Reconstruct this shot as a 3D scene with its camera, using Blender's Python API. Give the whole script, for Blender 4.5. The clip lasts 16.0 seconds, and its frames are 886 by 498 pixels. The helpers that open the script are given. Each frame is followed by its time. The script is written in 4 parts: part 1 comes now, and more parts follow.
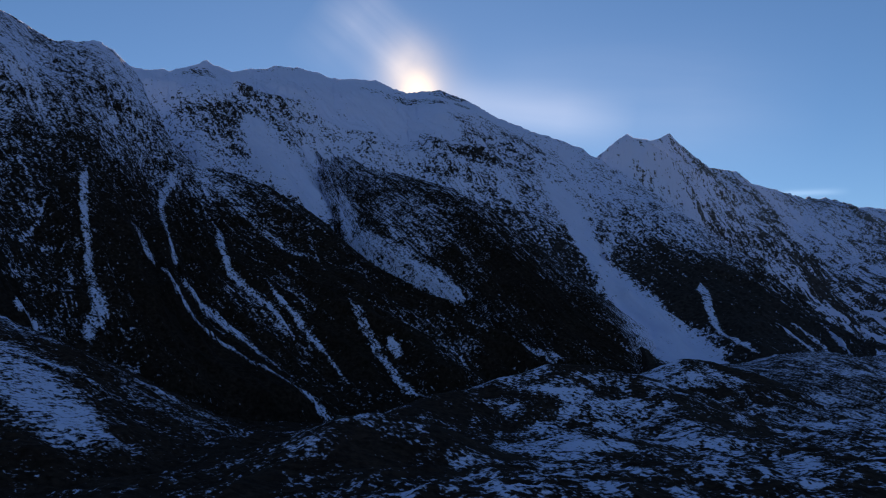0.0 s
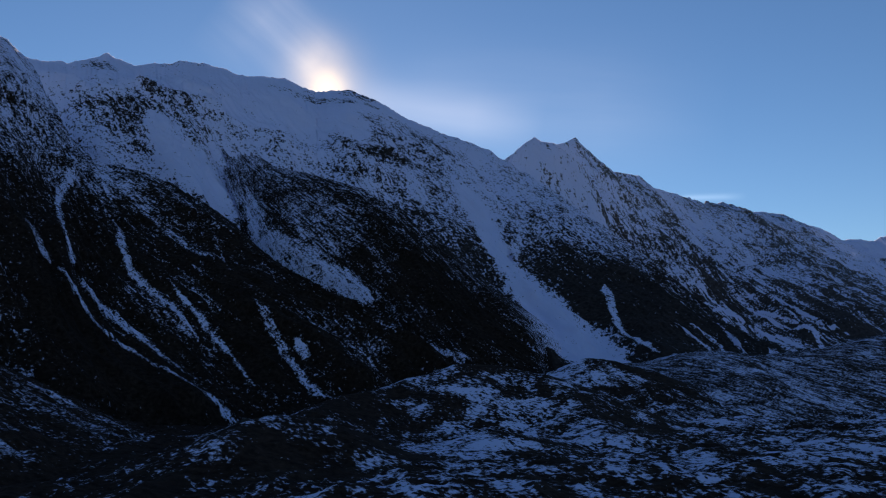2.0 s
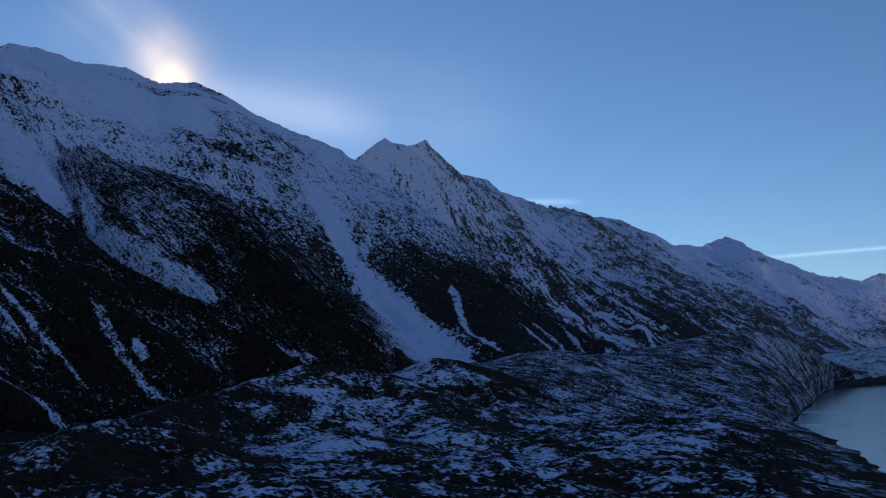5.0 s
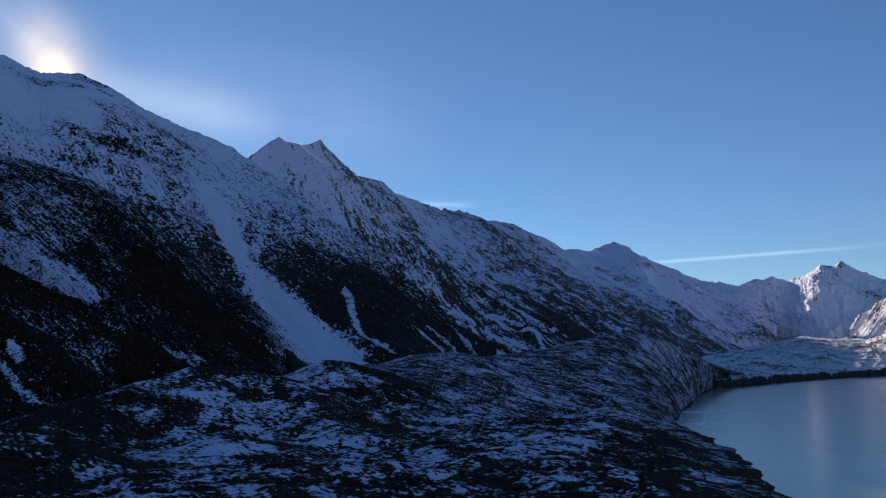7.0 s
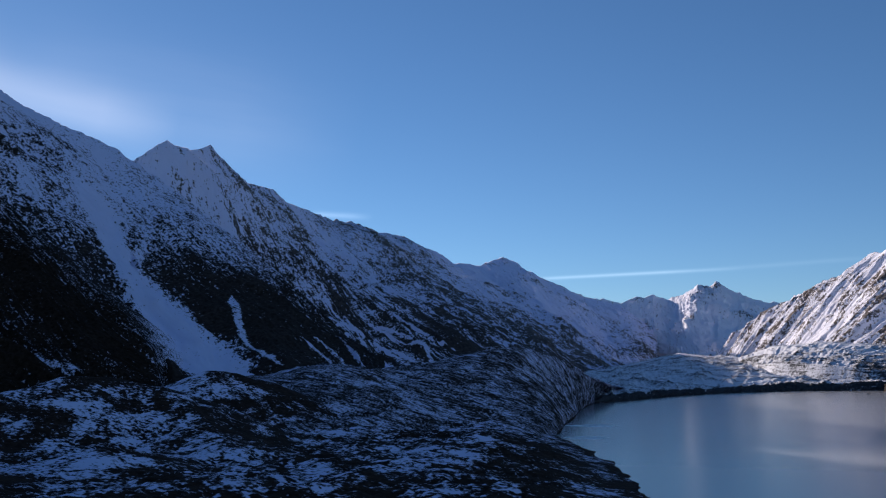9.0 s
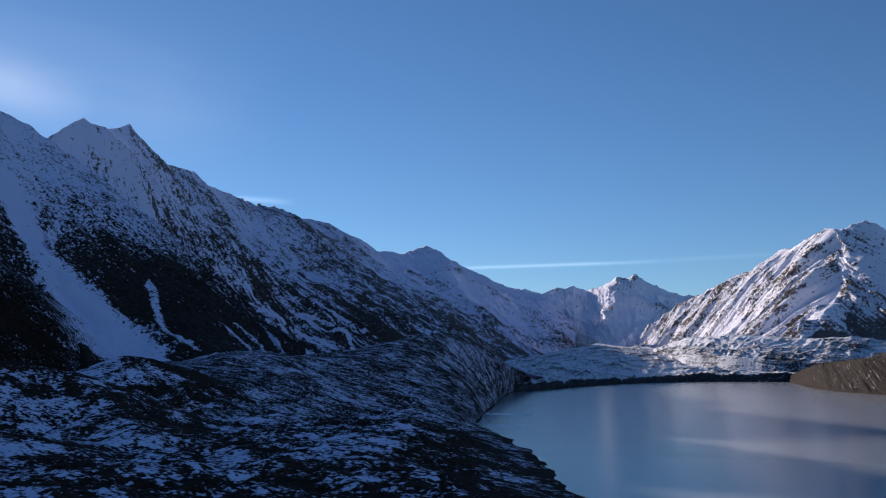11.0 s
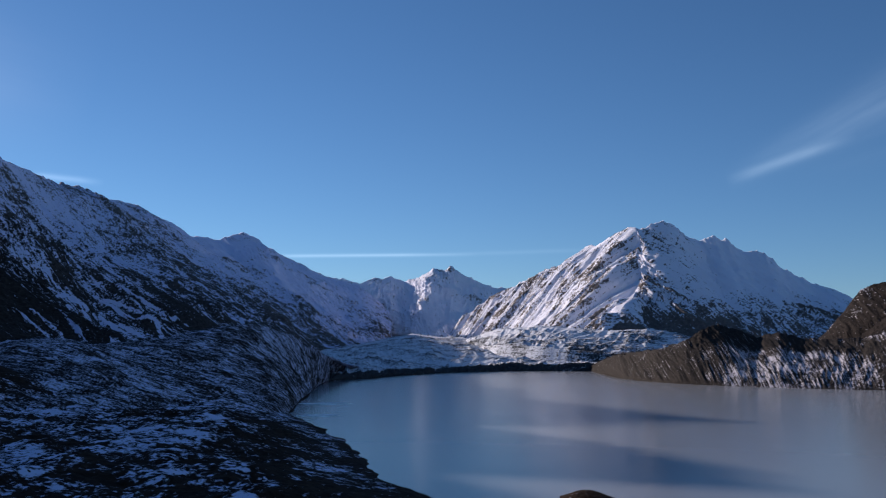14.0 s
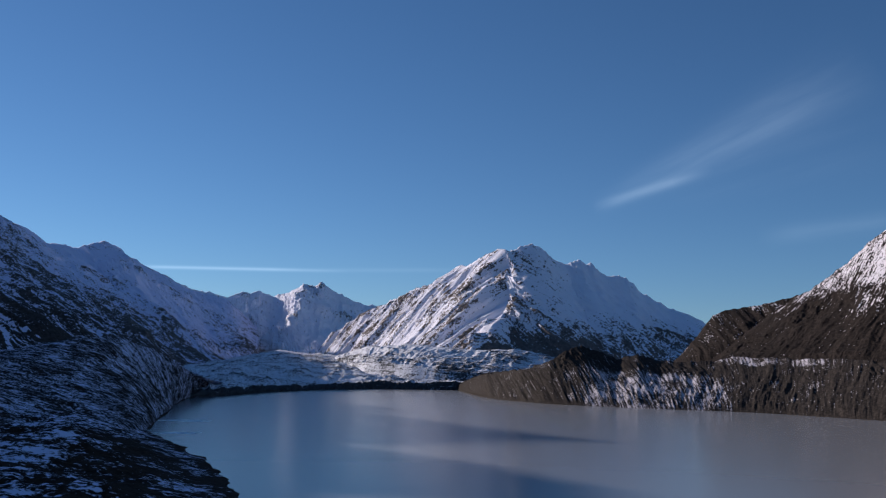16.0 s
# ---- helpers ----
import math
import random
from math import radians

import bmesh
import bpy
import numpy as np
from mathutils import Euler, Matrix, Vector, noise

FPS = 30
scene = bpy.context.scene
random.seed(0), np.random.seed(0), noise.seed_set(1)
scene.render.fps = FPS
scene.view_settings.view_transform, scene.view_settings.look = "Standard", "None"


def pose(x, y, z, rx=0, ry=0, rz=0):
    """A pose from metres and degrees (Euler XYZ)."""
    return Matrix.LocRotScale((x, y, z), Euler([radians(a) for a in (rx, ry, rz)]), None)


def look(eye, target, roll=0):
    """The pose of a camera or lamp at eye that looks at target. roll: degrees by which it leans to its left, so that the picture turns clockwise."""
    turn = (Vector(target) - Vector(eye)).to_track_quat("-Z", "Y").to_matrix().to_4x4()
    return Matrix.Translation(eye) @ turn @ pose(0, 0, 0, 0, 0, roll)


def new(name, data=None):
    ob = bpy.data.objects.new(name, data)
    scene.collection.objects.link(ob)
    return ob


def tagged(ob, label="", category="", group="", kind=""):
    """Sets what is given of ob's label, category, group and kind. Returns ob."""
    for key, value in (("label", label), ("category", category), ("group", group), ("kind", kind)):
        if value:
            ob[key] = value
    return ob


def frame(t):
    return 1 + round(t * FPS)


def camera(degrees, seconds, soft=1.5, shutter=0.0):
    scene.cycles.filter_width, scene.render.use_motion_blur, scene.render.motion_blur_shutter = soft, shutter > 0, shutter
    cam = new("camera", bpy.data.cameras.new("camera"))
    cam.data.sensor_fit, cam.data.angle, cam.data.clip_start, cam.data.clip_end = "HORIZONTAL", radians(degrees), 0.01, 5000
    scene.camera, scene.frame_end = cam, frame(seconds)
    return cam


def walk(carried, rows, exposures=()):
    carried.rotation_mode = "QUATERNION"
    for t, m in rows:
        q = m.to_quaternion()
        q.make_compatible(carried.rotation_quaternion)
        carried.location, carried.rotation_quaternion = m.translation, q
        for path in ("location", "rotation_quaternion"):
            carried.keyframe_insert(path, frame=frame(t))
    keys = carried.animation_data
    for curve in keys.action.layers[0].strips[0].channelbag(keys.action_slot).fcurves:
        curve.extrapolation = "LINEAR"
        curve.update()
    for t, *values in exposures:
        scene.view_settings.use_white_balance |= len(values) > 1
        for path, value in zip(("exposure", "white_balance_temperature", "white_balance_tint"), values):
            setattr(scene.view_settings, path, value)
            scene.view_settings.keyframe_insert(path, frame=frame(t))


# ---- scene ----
cam = camera(52.19, 16.0, soft=1.2)
EYE = 45.0
# seconds, yaw to the left, pitch up, roll
ROWS = [
    (0, -0.12, 7.08, -0.15),
    (0.5, -1.47, 6.96, -0.30),
    (1, -2.96, 6.96, -0.43),
    (1.5, -4.35, 6.98, -0.47),
    (2, -5.92, 7.09, -0.51),
    (2.5, -7.70, 7.15, -0.56),
    (3, -9.59, 7.21, -0.60),
    (5.5, -16.90, 6.97, -0.91),
    (6, -18.46, 6.99, -0.95),
    (6.5, -20.44, 6.93, -0.93),
    (7, -22.28, 7.00, -0.90),
    (7.5, -23.91, 7.18, -0.81),
    (8, -25.30, 7.33, -0.62),
    (8.5, -27.32, 7.55, -0.47),
    (9, -29.22, 7.72, -0.25),
    (9.5, -31.50, 7.68, -0.10),
    (12, -36.91, 6.35, 0.55),
    (12.5, -39.91, 6.44, 0.46),
    (13, -42.08, 6.46, 0.42),
    (13.5, -43.96, 6.29, 0.50),
    (14, -45.59, 6.42, 0.60),
    (14.5, -47.48, 6.65, 0.73),
    (15, -49.59, 6.97, 0.95),
    (15.5, -51.79, 7.31, 1.21),
    (16, -53.72, 7.68, 1.45),
]
# the camera hovers and pans, with a slow drift of about a metre
walk(cam, [(t, pose(0.05 * t, 0.02 * t, EYE, 90 + pitch, 0, yaw) @ pose(0, 0, 0, 0, 0, roll)) for t, yaw, pitch, roll in ROWS],
     [(0, 0.5, 5600, 9.5), (8, 0.47, 5250, 7.5), (12.5, 0.45, 5120, 7.5), (16, 0.24, 5080, 7.2)])

# ---- light ----
SUN_BEARING, SUN_HEIGHT = -1.7, 17.9
world = bpy.data.worlds.new("sky")
scene.world = world
world.use_nodes = True
wt = world.node_tree
sky = wt.nodes.new("ShaderNodeTexSky")
sky.sky_type = "NISHITA"
sky.sun_disc = False
sky.sun_elevation, sky.sun_rotation = radians(SUN_HEIGHT), radians(SUN_BEARING)
sky.altitude, sky.air_density, sky.dust_density, sky.ozone_density = 1500, 1.0, 0.09, 2.7


def heading(bearing, height):
    b, h = radians(bearing), radians(height)
    return Vector((math.sin(b) * math.cos(h), math.cos(b) * math.cos(h), math.sin(h)))


def sky_math(op, a, b=0.0, c=0.0):
    n = wt.nodes.new("ShaderNodeMath")
    n.operation = op
    for k, v in enumerate((a, b, c)):
        if isinstance(v, (int, float)):
            n.inputs[k].default_value = v
        else:
            wt.links.new(v, n.inputs[k])
    return n.outputs[0]


def sky_dot(axis):
    n = wt.nodes.new("ShaderNodeVectorMath")
    n.operation = "DOT_PRODUCT"
    wt.links.new(sight.outputs["Generated"], n.inputs[0])
    n.inputs[1].default_value = axis
    return n.outputs["Value"]


def bell(value, width):
    q = sky_math("DIVIDE", value, width)
    return sky_math("POWER", math.e, sky_math("MULTIPLY", sky_math("MULTIPLY", q, q), -1.0))


def fibres(along_axis, fine, long, low=0.35, high=0.75):
    """Thin cloud drawn out along one heading."""
    across = along_axis.cross(heading(20, 10)).normalized()
    third = along_axis.cross(across)
    mix = wt.nodes.new("ShaderNodeCombineXYZ")
    for k, (axis, size) in enumerate(((along_axis, long), (across, fine), (third, fine))):
        wt.links.new(sky_math("MULTIPLY", sky_dot(axis), size), mix.inputs[k])
    n = wt.nodes.new("ShaderNodeTexNoise")
    n.inputs["Scale"].default_value, n.inputs["Detail"].default_value, n.inputs["Roughness"].default_value = 1.0, 5.0, 0.55
    wt.links.new(mix.outputs[0], n.inputs["Vector"])
    r = wt.nodes.new("ShaderNodeMapRange")
    r.interpolation_type = "SMOOTHSTEP"
    r.inputs["From Min"].default_value, r.inputs["From Max"].default_value = low, high
    wt.links.new(n.outputs["Fac"], r.inputs["Value"])
    return r.outputs[0]


def streak_cloud(a, b, width, bright, fan=0.0, torn=0.6, fine=30.0):
    """A strip of thin cloud between two headings; width in degrees, fan: how much wider at its far end."""
    a, b = heading(*a), heading(*b)
    axis = (b - a).normalized()
    side = a.cross(b).normalized()
    reach = (b - a).length
    f = sky_math("DIVIDE", sky_math("SUBTRACT", sky_dot(axis), a.dot(axis)), reach)
    wide = sky_math("MULTIPLY_ADD", f, radians(width) * fan, radians(width))
    wide = sky_math("MAXIMUM", wide, radians(width) * 0.3)
    body = bell(sky_math("DIVIDE", sky_dot(side), wide), 1.0)
    ends = sky_math("MULTIPLY", sky_math("SMOOTH_MIN", sky_math("MAXIMUM", sky_math("MULTIPLY", f, 5.0), 0.0), 1.0, 0.3),
                    sky_math("MAXIMUM", sky_math("MINIMUM", sky_math("MULTIPLY", sky_math("SUBTRACT", 1.0, f), 3.0), 1.0), 0.0))
    grain = sky_math("MULTIPLY_ADD", fibres(axis, fine, fine * 0.12), torn, 1.0 - torn)
    return sky_math("MULTIPLY", sky_math("MULTIPLY", sky_math("MULTIPLY", body, ends), grain), bright)


sight = wt.nodes.new("ShaderNodeTexCoord")
veil = streak_cloud((33.5, 5.7), (47.8, 6.1), 0.1, 3.4, torn=0.3)
for strip in (((45, 6.05), (56.5, 6.4), 0.13, 0.8), ((63.2, 10.4), (70.6, 12.6), 0.28, 2.2), ((63.0, 10.2), (80.0, 18.0), 0.55, 1.3, 2.2, 0.7),
              ((66.0, 10.8), (82.0, 15.0), 0.9, 0.35, 1.5, 0.8), ((73.0, 8.4), (84.0, 9.5), 0.5, 0.8), ((20.6, 9.85), (24.8, 9.72), 0.18, 3.0)):
    veil = sky_math("ADD", veil, streak_cloud(*strip))
# thin cloud lit by the sun behind the crest
halo = heading(-1.45, 16.95)
turned = sky_math("ARCCOSINE", sky_math("MINIMUM", sky_dot(halo), 0.999999))
mist = fibres(heading(8, 15), 9.0, 3.0, 0.3, 0.72)
plume = sky_math("ARCCOSINE", sky_math("MINIMUM", sky_dot(heading(-2.0, 18.2)), 0.999999))
veil_sun = sky_math("MULTIPLY", bell(turned, radians(1.05)), 9.0)
veil_sun = sky_math("ADD", veil_sun, sky_math("MULTIPLY", bell(turned, radians(2.2)), 3.4))
veil_sun = sky_math("ADD", veil_sun, sky_math("MULTIPLY", sky_math("MULTIPLY", bell(plume, radians(1.9)), sky_math("MULTIPLY_ADD", mist, 0.7, 0.3)), 4.6))
veil_warm = streak_cloud((-1.3, 17.6), (-8.0, 22.6), 1.5, 2.3, 0.9, 0.8, 13.0)
for strip in (((-1.0, 16.7), (12.5, 14.6), 1.25, 2.6, 0.2, 0.45, 9.0), ((0.5, 16.6), (24.0, 14.8), 2.6, 0.85, 0.5, 0.75, 8.0)):
    veil_warm = sky_math("ADD", veil_warm, streak_cloud(*strip))
tints = []
for value, tint in ((veil, (1.0, 0.97, 0.84)), (veil_warm, (1.75, 1.3, 0.85)), (veil_sun, (1.35, 0.82, 0.26))):
    n = wt.nodes.new("ShaderNodeVectorMath")
    n.operation = "SCALE"
    n.inputs[0].default_value = tint
    wt.links.new(value, n.inputs["Scale"])
    tints.append(n.outputs[0])
total = sky.outputs[0]
for tint in tints:
    n = wt.nodes.new("ShaderNodeVectorMath")
    n.operation = "ADD"
    wt.links.new(total, n.inputs[0])
    wt.links.new(tint, n.inputs[1])
    total = n.outputs[0]
wt.links.new(total, wt.nodes["Background"].inputs[0])
wt.nodes["Background"].inputs[1].default_value = 0.0566
sun = new("sun", bpy.data.lights.new("sun", "SUN"))
sun.data.energy, sun.data.angle, sun.data.color = 5.0, radians(0.8), (1.0, 0.75, 0.54)
sb, sh = radians(SUN_BEARING), radians(SUN_HEIGHT)
sun.matrix_world = look((math.sin(sb) * math.cos(sh) * 3000, math.cos(sb) * math.cos(sh) * 3000, math.sin(sh) * 3000), (0, 0, 0))


# ---- noise and surfaces ----
def chance(ix, iy, seed):
    h = (ix.astype(np.int64) * 374761393 + iy.astype(np.int64) * 668265263 + seed * 1442695041) & 0xFFFFFFFF
    h = ((h ^ (h >> 13)) * 1274126177) & 0xFFFFFFFF
    h = ((h ^ (h >> 16)) * 2246822519) & 0xFFFFFFFF
    return ((h ^ (h >> 15)) & 0xFFFFFF) / float(0xFFFFFF)


def rough(x, y, seed=0):
    """Smooth noise from -1 to 1."""
    ix, iy = np.floor(x), np.floor(y)
    fx, fy = x - ix, y - iy
    fx, fy = fx * fx * fx * (fx * (fx * 6 - 15) + 10), fy * fy * fy * (fy * (fy * 6 - 15) + 10)
    a, b = chance(ix, iy, seed), chance(ix + 1, iy, seed)
    c, d = chance(ix, iy + 1, seed), chance(ix + 1, iy + 1, seed)
    return 2 * (a + (b - a) * fx + (c - a) * fy + (a - b - c + d) * fx * fy) - 1


def fractal(x, y, octaves, seed=0, gain=0.5):
    total, amp, size = 0.0, 1.0, 0.0
    for k in range(octaves):
        turn = 0.6 * k
        total = total + amp * rough(x * math.cos(turn) - y * math.sin(turn) + 17.3 * k, x * math.sin(turn) + y * math.cos(turn) + 9.1 * k, seed + k)
        size += amp
        amp *= gain
        x, y = x * 2.03, y * 2.03
    return total / size


def ribbed(x, y, octaves, seed=0, gain=0.5):
    """Sharp crests and rounded hollows, from -1 to 1."""
    total, amp, size = 0.0, 1.0, 0.0
    for k in range(octaves):
        total = total + amp * (1 - 2 * np.abs(rough(x + 13.7 * k, y + 5.9 * k, seed + k)))
        size += amp
        amp *= gain
        x, y = x * 2.1, y * 2.1
    return total / size


def step(x, low, high):
    v = np.clip((x - low) / (high - low), 0, 1)
    return v * v * (3 - 2 * v)


def place(bearing, distance, height=0.0):
    return (distance * math.sin(radians(bearing)), distance * math.cos(radians(bearing)), height)


def along(stations, n, ease=0.0, fan=False):
    """n points along a line of (bearing, distance, height), evenly by length or (fan) by bearing."""
    p = np.array([place(*s) for s in stations], float)
    run = np.concatenate([[0], np.cumsum(np.linalg.norm(np.diff(p, axis=0), axis=1))])
    if fan:
        run = np.array([s[0] - stations[0][0] for s in stations], float)
    t = np.linspace(0, run[-1], n)
    q = np.stack([np.interp(t, run, p[:, k]) for k in range(3)], 1)
    if ease > 0:
        w = max(1, int(n * ease))
        bell = np.exp(-0.5 * (np.arange(-3 * w, 3 * w + 1) / w) ** 2)
        bell /= bell.sum()
        q = np.stack([np.convolve(np.pad(q[:, k], 3 * w, mode="reflect", reflect_type="odd"), bell, "valid") for k in range(3)], 1)
    return q


def away_from(x, y, line):
    """Distance of the points from a chain of (x, y), and how far along it from 0 to 1."""
    best, where = np.full(x.shape, 1e9), np.zeros(x.shape)
    for k in range(len(line) - 1):
        (ax, ay), (bx, by) = line[k][:2], line[k + 1][:2]
        ll = (bx - ax) ** 2 + (by - ay) ** 2 + 1e-9
        f = np.clip(((x - ax) * (bx - ax) + (y - ay) * (by - ay)) / ll, 0, 1)
        d = np.hypot(x - ax - f * (bx - ax), y - ay - f * (by - ay))
        near = d < best
        best[near], where[near] = d[near], (k + f[near]) / (len(line) - 1)
    return best, where


def sheet(name, p, quads, material, snow, flow, parent=None):
    """A smooth mesh with its snow cover and its coordinates along the fall line."""
    me = bpy.data.meshes.new(name)
    me.vertices.add(len(p))
    me.vertices.foreach_set("co", p.reshape(-1).astype(np.float32))
    me.loops.add(quads.size)
    me.loops.foreach_set("vertex_index", quads.reshape(-1).astype(np.int32))
    me.polygons.add(len(quads))
    me.polygons.foreach_set("loop_start", np.arange(0, quads.size, 4, dtype=np.int32))
    me.polygons.foreach_set("use_smooth", np.ones(len(quads), dtype=bool))
    me.attributes.new("snow", "FLOAT", "POINT").data.foreach_set("value", np.clip(snow, -1, 2).reshape(-1).astype(np.float32))
    me.attributes.new("flow", "FLOAT_VECTOR", "POINT").data.foreach_set("vector", flow.reshape(-1).astype(np.float32))
    me.update()
    me.validate()
    me.materials.append(material)
    ob = new(name, me)
    ob.parent = parent
    return ob


def bent_grid(name, p, material, snow, flow, parent=None):
    """A mesh from a grid of points (rows, columns, 3)."""
    rows, cols = p.shape[:2]
    i = np.arange(rows * cols).reshape(rows, cols)
    quads = np.stack([i[:-1, :-1], i[:-1, 1:], i[1:, 1:], i[1:, :-1]], -1).reshape(-1, 4)
    return sheet(name, p.reshape(-1, 3), quads, material, snow.reshape(-1), flow.reshape(-1, 3), parent)


def normals(p):
    du, dv = np.gradient(p, axis=1), np.gradient(p, axis=0)
    n = np.cross(du, dv)
    n /= np.linalg.norm(n, axis=2, keepdims=True) + 1e-9
    return n * np.where(n[..., 2:] < 0, -1, 1)


class Slope:
    """A mountainside: a surface from a foot line to a crest line, and down behind it."""

    def __init__(self, foot, crest, columns, rows, hollow=1.15, ease=0.02, back=(350, 0.75), back_rows=6, jag=(4.0, 22.0), skirt=45.0, seed=0, fan=False):
        f, c = along(foot, columns, ease, fan), along(crest, columns, 0.0, fan)
        run = np.cumsum(np.linalg.norm(np.diff(c, axis=0, prepend=c[:1]), axis=1))
        reach = np.clip((np.hypot(c[:, 0], c[:, 1]) - jag[2]) / 500, 0.2, 1) if len(jag) > 2 else 1.0
        tooth = reach * jag[0] * (ribbed(run / jag[1], run * 0 + 3.7, 4, 91 + seed, 0.62) - 0.1)
        v = np.linspace(0, 1, rows)[:, None, None]
        body = f[None] + (c - f)[None] * v
        body[..., 2] = f[None, :, 2] + (c - f)[None, :, 2] * v[..., 0] ** hollow + tooth[None] * v[..., 0] ** 7
        c[:, 2] += tooth
        out = c[:, :2] - f[:, :2]
        out /= np.linalg.norm(out, axis=1, keepdims=True)
        under = f.copy()
        under[:, :2] -= out * skirt
        under[:, 2] = np.minimum(f[:, 2] - 0.6 * skirt, -3)
        w = np.linspace(0, 1, back_rows + 1)[1:, None]
        rear = np.repeat(c[None], back_rows, 0)
        rear[..., :2] += out[None] * (w * back[0])[..., None]
        rear[..., 2] = c[None, :, 2] - (c[None, :, 2]) * back[1] * w
        self.p = np.concatenate([under[None], body, rear], 0)
        self.v = np.concatenate([[-0.02], np.linspace(0, 1, rows), 1 + np.linspace(0, 1, back_rows + 1)[1:]])[:, None] * np.ones((1, columns))
        seg = np.linalg.norm(np.diff(self.p.mean(0), axis=0), axis=1)
        self.s = np.concatenate([[0], np.cumsum(seg)])[None] * np.ones_like(self.v)
        self.q = np.concatenate([np.zeros((1, columns)), np.cumsum(np.linalg.norm(np.diff(self.p, axis=0), axis=2), 0)], 0)
        self.rock, self.bare_or_hazed = np.zeros_like(self.v), None
        # nothing is built far round to the left, out of all views
        self.first = int(np.argmax(np.degrees(np.arctan2(c[:, 0], c[:, 1])) > -31))
        self.calm = np.clip(np.abs(self.v - 1) / 0.14, 0.12, 1) * np.clip(self.v / 0.08, 0.2, 1)

    def lean(self, *slants):
        """Turns the fall lines to one side, by as many metres for each metre down; several values are spread from one end to the other."""
        k = np.interp(np.linspace(0, 1, self.v.shape[1]), np.linspace(0, 1, len(slants)), slants)[None]
        self.s = (self.s + k * self.q) / np.sqrt(1 + k * k)
        return self

    def crags(self, high, size, seed=1, low=0.0, group=14.0, bare_or_hazed=(-0.05, 0.3)):
        """Broken outcrops in groups, with sharp edges; low: how far up the slope they begin."""
        s, q = self.s / size, self.q / size
        bend = fractal(s / 2.5, q / 2.5, 2, seed + 3)
        block = ribbed(s + 0.9 * bend, q / 2.4 - 0.9 * bend, 4, seed, 0.6)
        where = step(fractal(s / group, q / group / 1.3, 3, seed + 9), *bare_or_hazed) * step(self.v, low, low + 0.12) * np.clip((1.12 - self.v) / 0.1, 0, 1)
        self.rock = self.rock + where * step(block, -0.05, 0.35)
        self.p += normals(self.p) * (high * where * np.maximum(block, -0.2) * np.clip(np.abs(self.v - 1) / 0.05, 0.3, 1))[..., None]
        return self

    def relief(self, *layers, seed=1, size=0.5625):
        """Layers of (height, width across, length along the fall line), all times size; ribs run down the slope."""
        n = normals(self.p)
        self.d = np.zeros_like(self.v)
        bend = 0.35 * fractal(self.s / 260, self.q / 260, 3, seed + 50)
        for k, layer in enumerate(layers):
            high, wide, long = (size * v for v in layer)
            self.d += high * ribbed(self.s / wide + bend * 120 / wide, self.q / long, 2, seed + 7 * k)
        self.p += n * (self.d * self.calm)[..., None]
        fine = size * layers[-1][1]
        self.vein = step(ribbed(self.s / (3.2 * fine) + bend * 60 / fine, self.q / (40 * fine), 1, seed + 80), 0.7, 0.95)
        self.rib = ribbed(self.s / fine + bend * 60 / fine, self.q / (5 * fine), 3, seed + 70, 0.6)
        return self

    def ridge(self, line, high, wide):
        """Raises (or, with minus, cuts) the surface along a chain of (bearing, distance)."""
        chain = [place(b, d) for b, d, *_ in line]
        off, _ = away_from(self.p[..., 0], self.p[..., 1], chain)
        self.p[..., 2] += high * np.exp(-off / wide) * self.calm
        return self

    def make(self, name, material, snow, parent=None, rows=(0, None)):
        flow = np.stack([self.s, self.q, self.p[..., 2]], -1)
        cut = (slice(*rows), slice(self.first, None))
        ob = bent_grid(name, self.p[cut], material, snow[cut], flow[cut], parent)
        if self.bare_or_hazed is not None:
            ob.data.attributes.new("bare_or_hazed", "FLOAT", "POINT").data.foreach_set("value", self.bare_or_hazed[cut].reshape(-1).astype(np.float32))
        return ob

    def drifts(self, material, snow, parent, lines, least=120):
        """The snow lying in each chute, as a thin sheet of its own just over the rock."""
        n = normals(self.p)
        i = np.arange(self.v.size).reshape(self.v.shape)
        for line in lines:
            held = chutes(self.p, [line]) > 0.3
            quad = held[:-1, :-1] & held[:-1, 1:] & held[1:, 1:] & held[1:, :-1] & (self.v[:-1, :-1] < 1)
            if quad.sum() < least:
                continue
            faces = np.stack([i[:-1, :-1], i[:-1, 1:], i[1:, 1:], i[1:, :-1]], -1)[quad]
            used, faces = np.unique(faces, return_inverse=True)
            p = (self.p + 0.35 * n).reshape(-1, 3)[used]
            flow = np.stack([self.s, self.q, self.p[..., 2]], -1).reshape(-1, 3)[used]
            sheet("snow_chute", p, faces.reshape(-1, 4), material, snow.reshape(-1)[used], flow, parent)


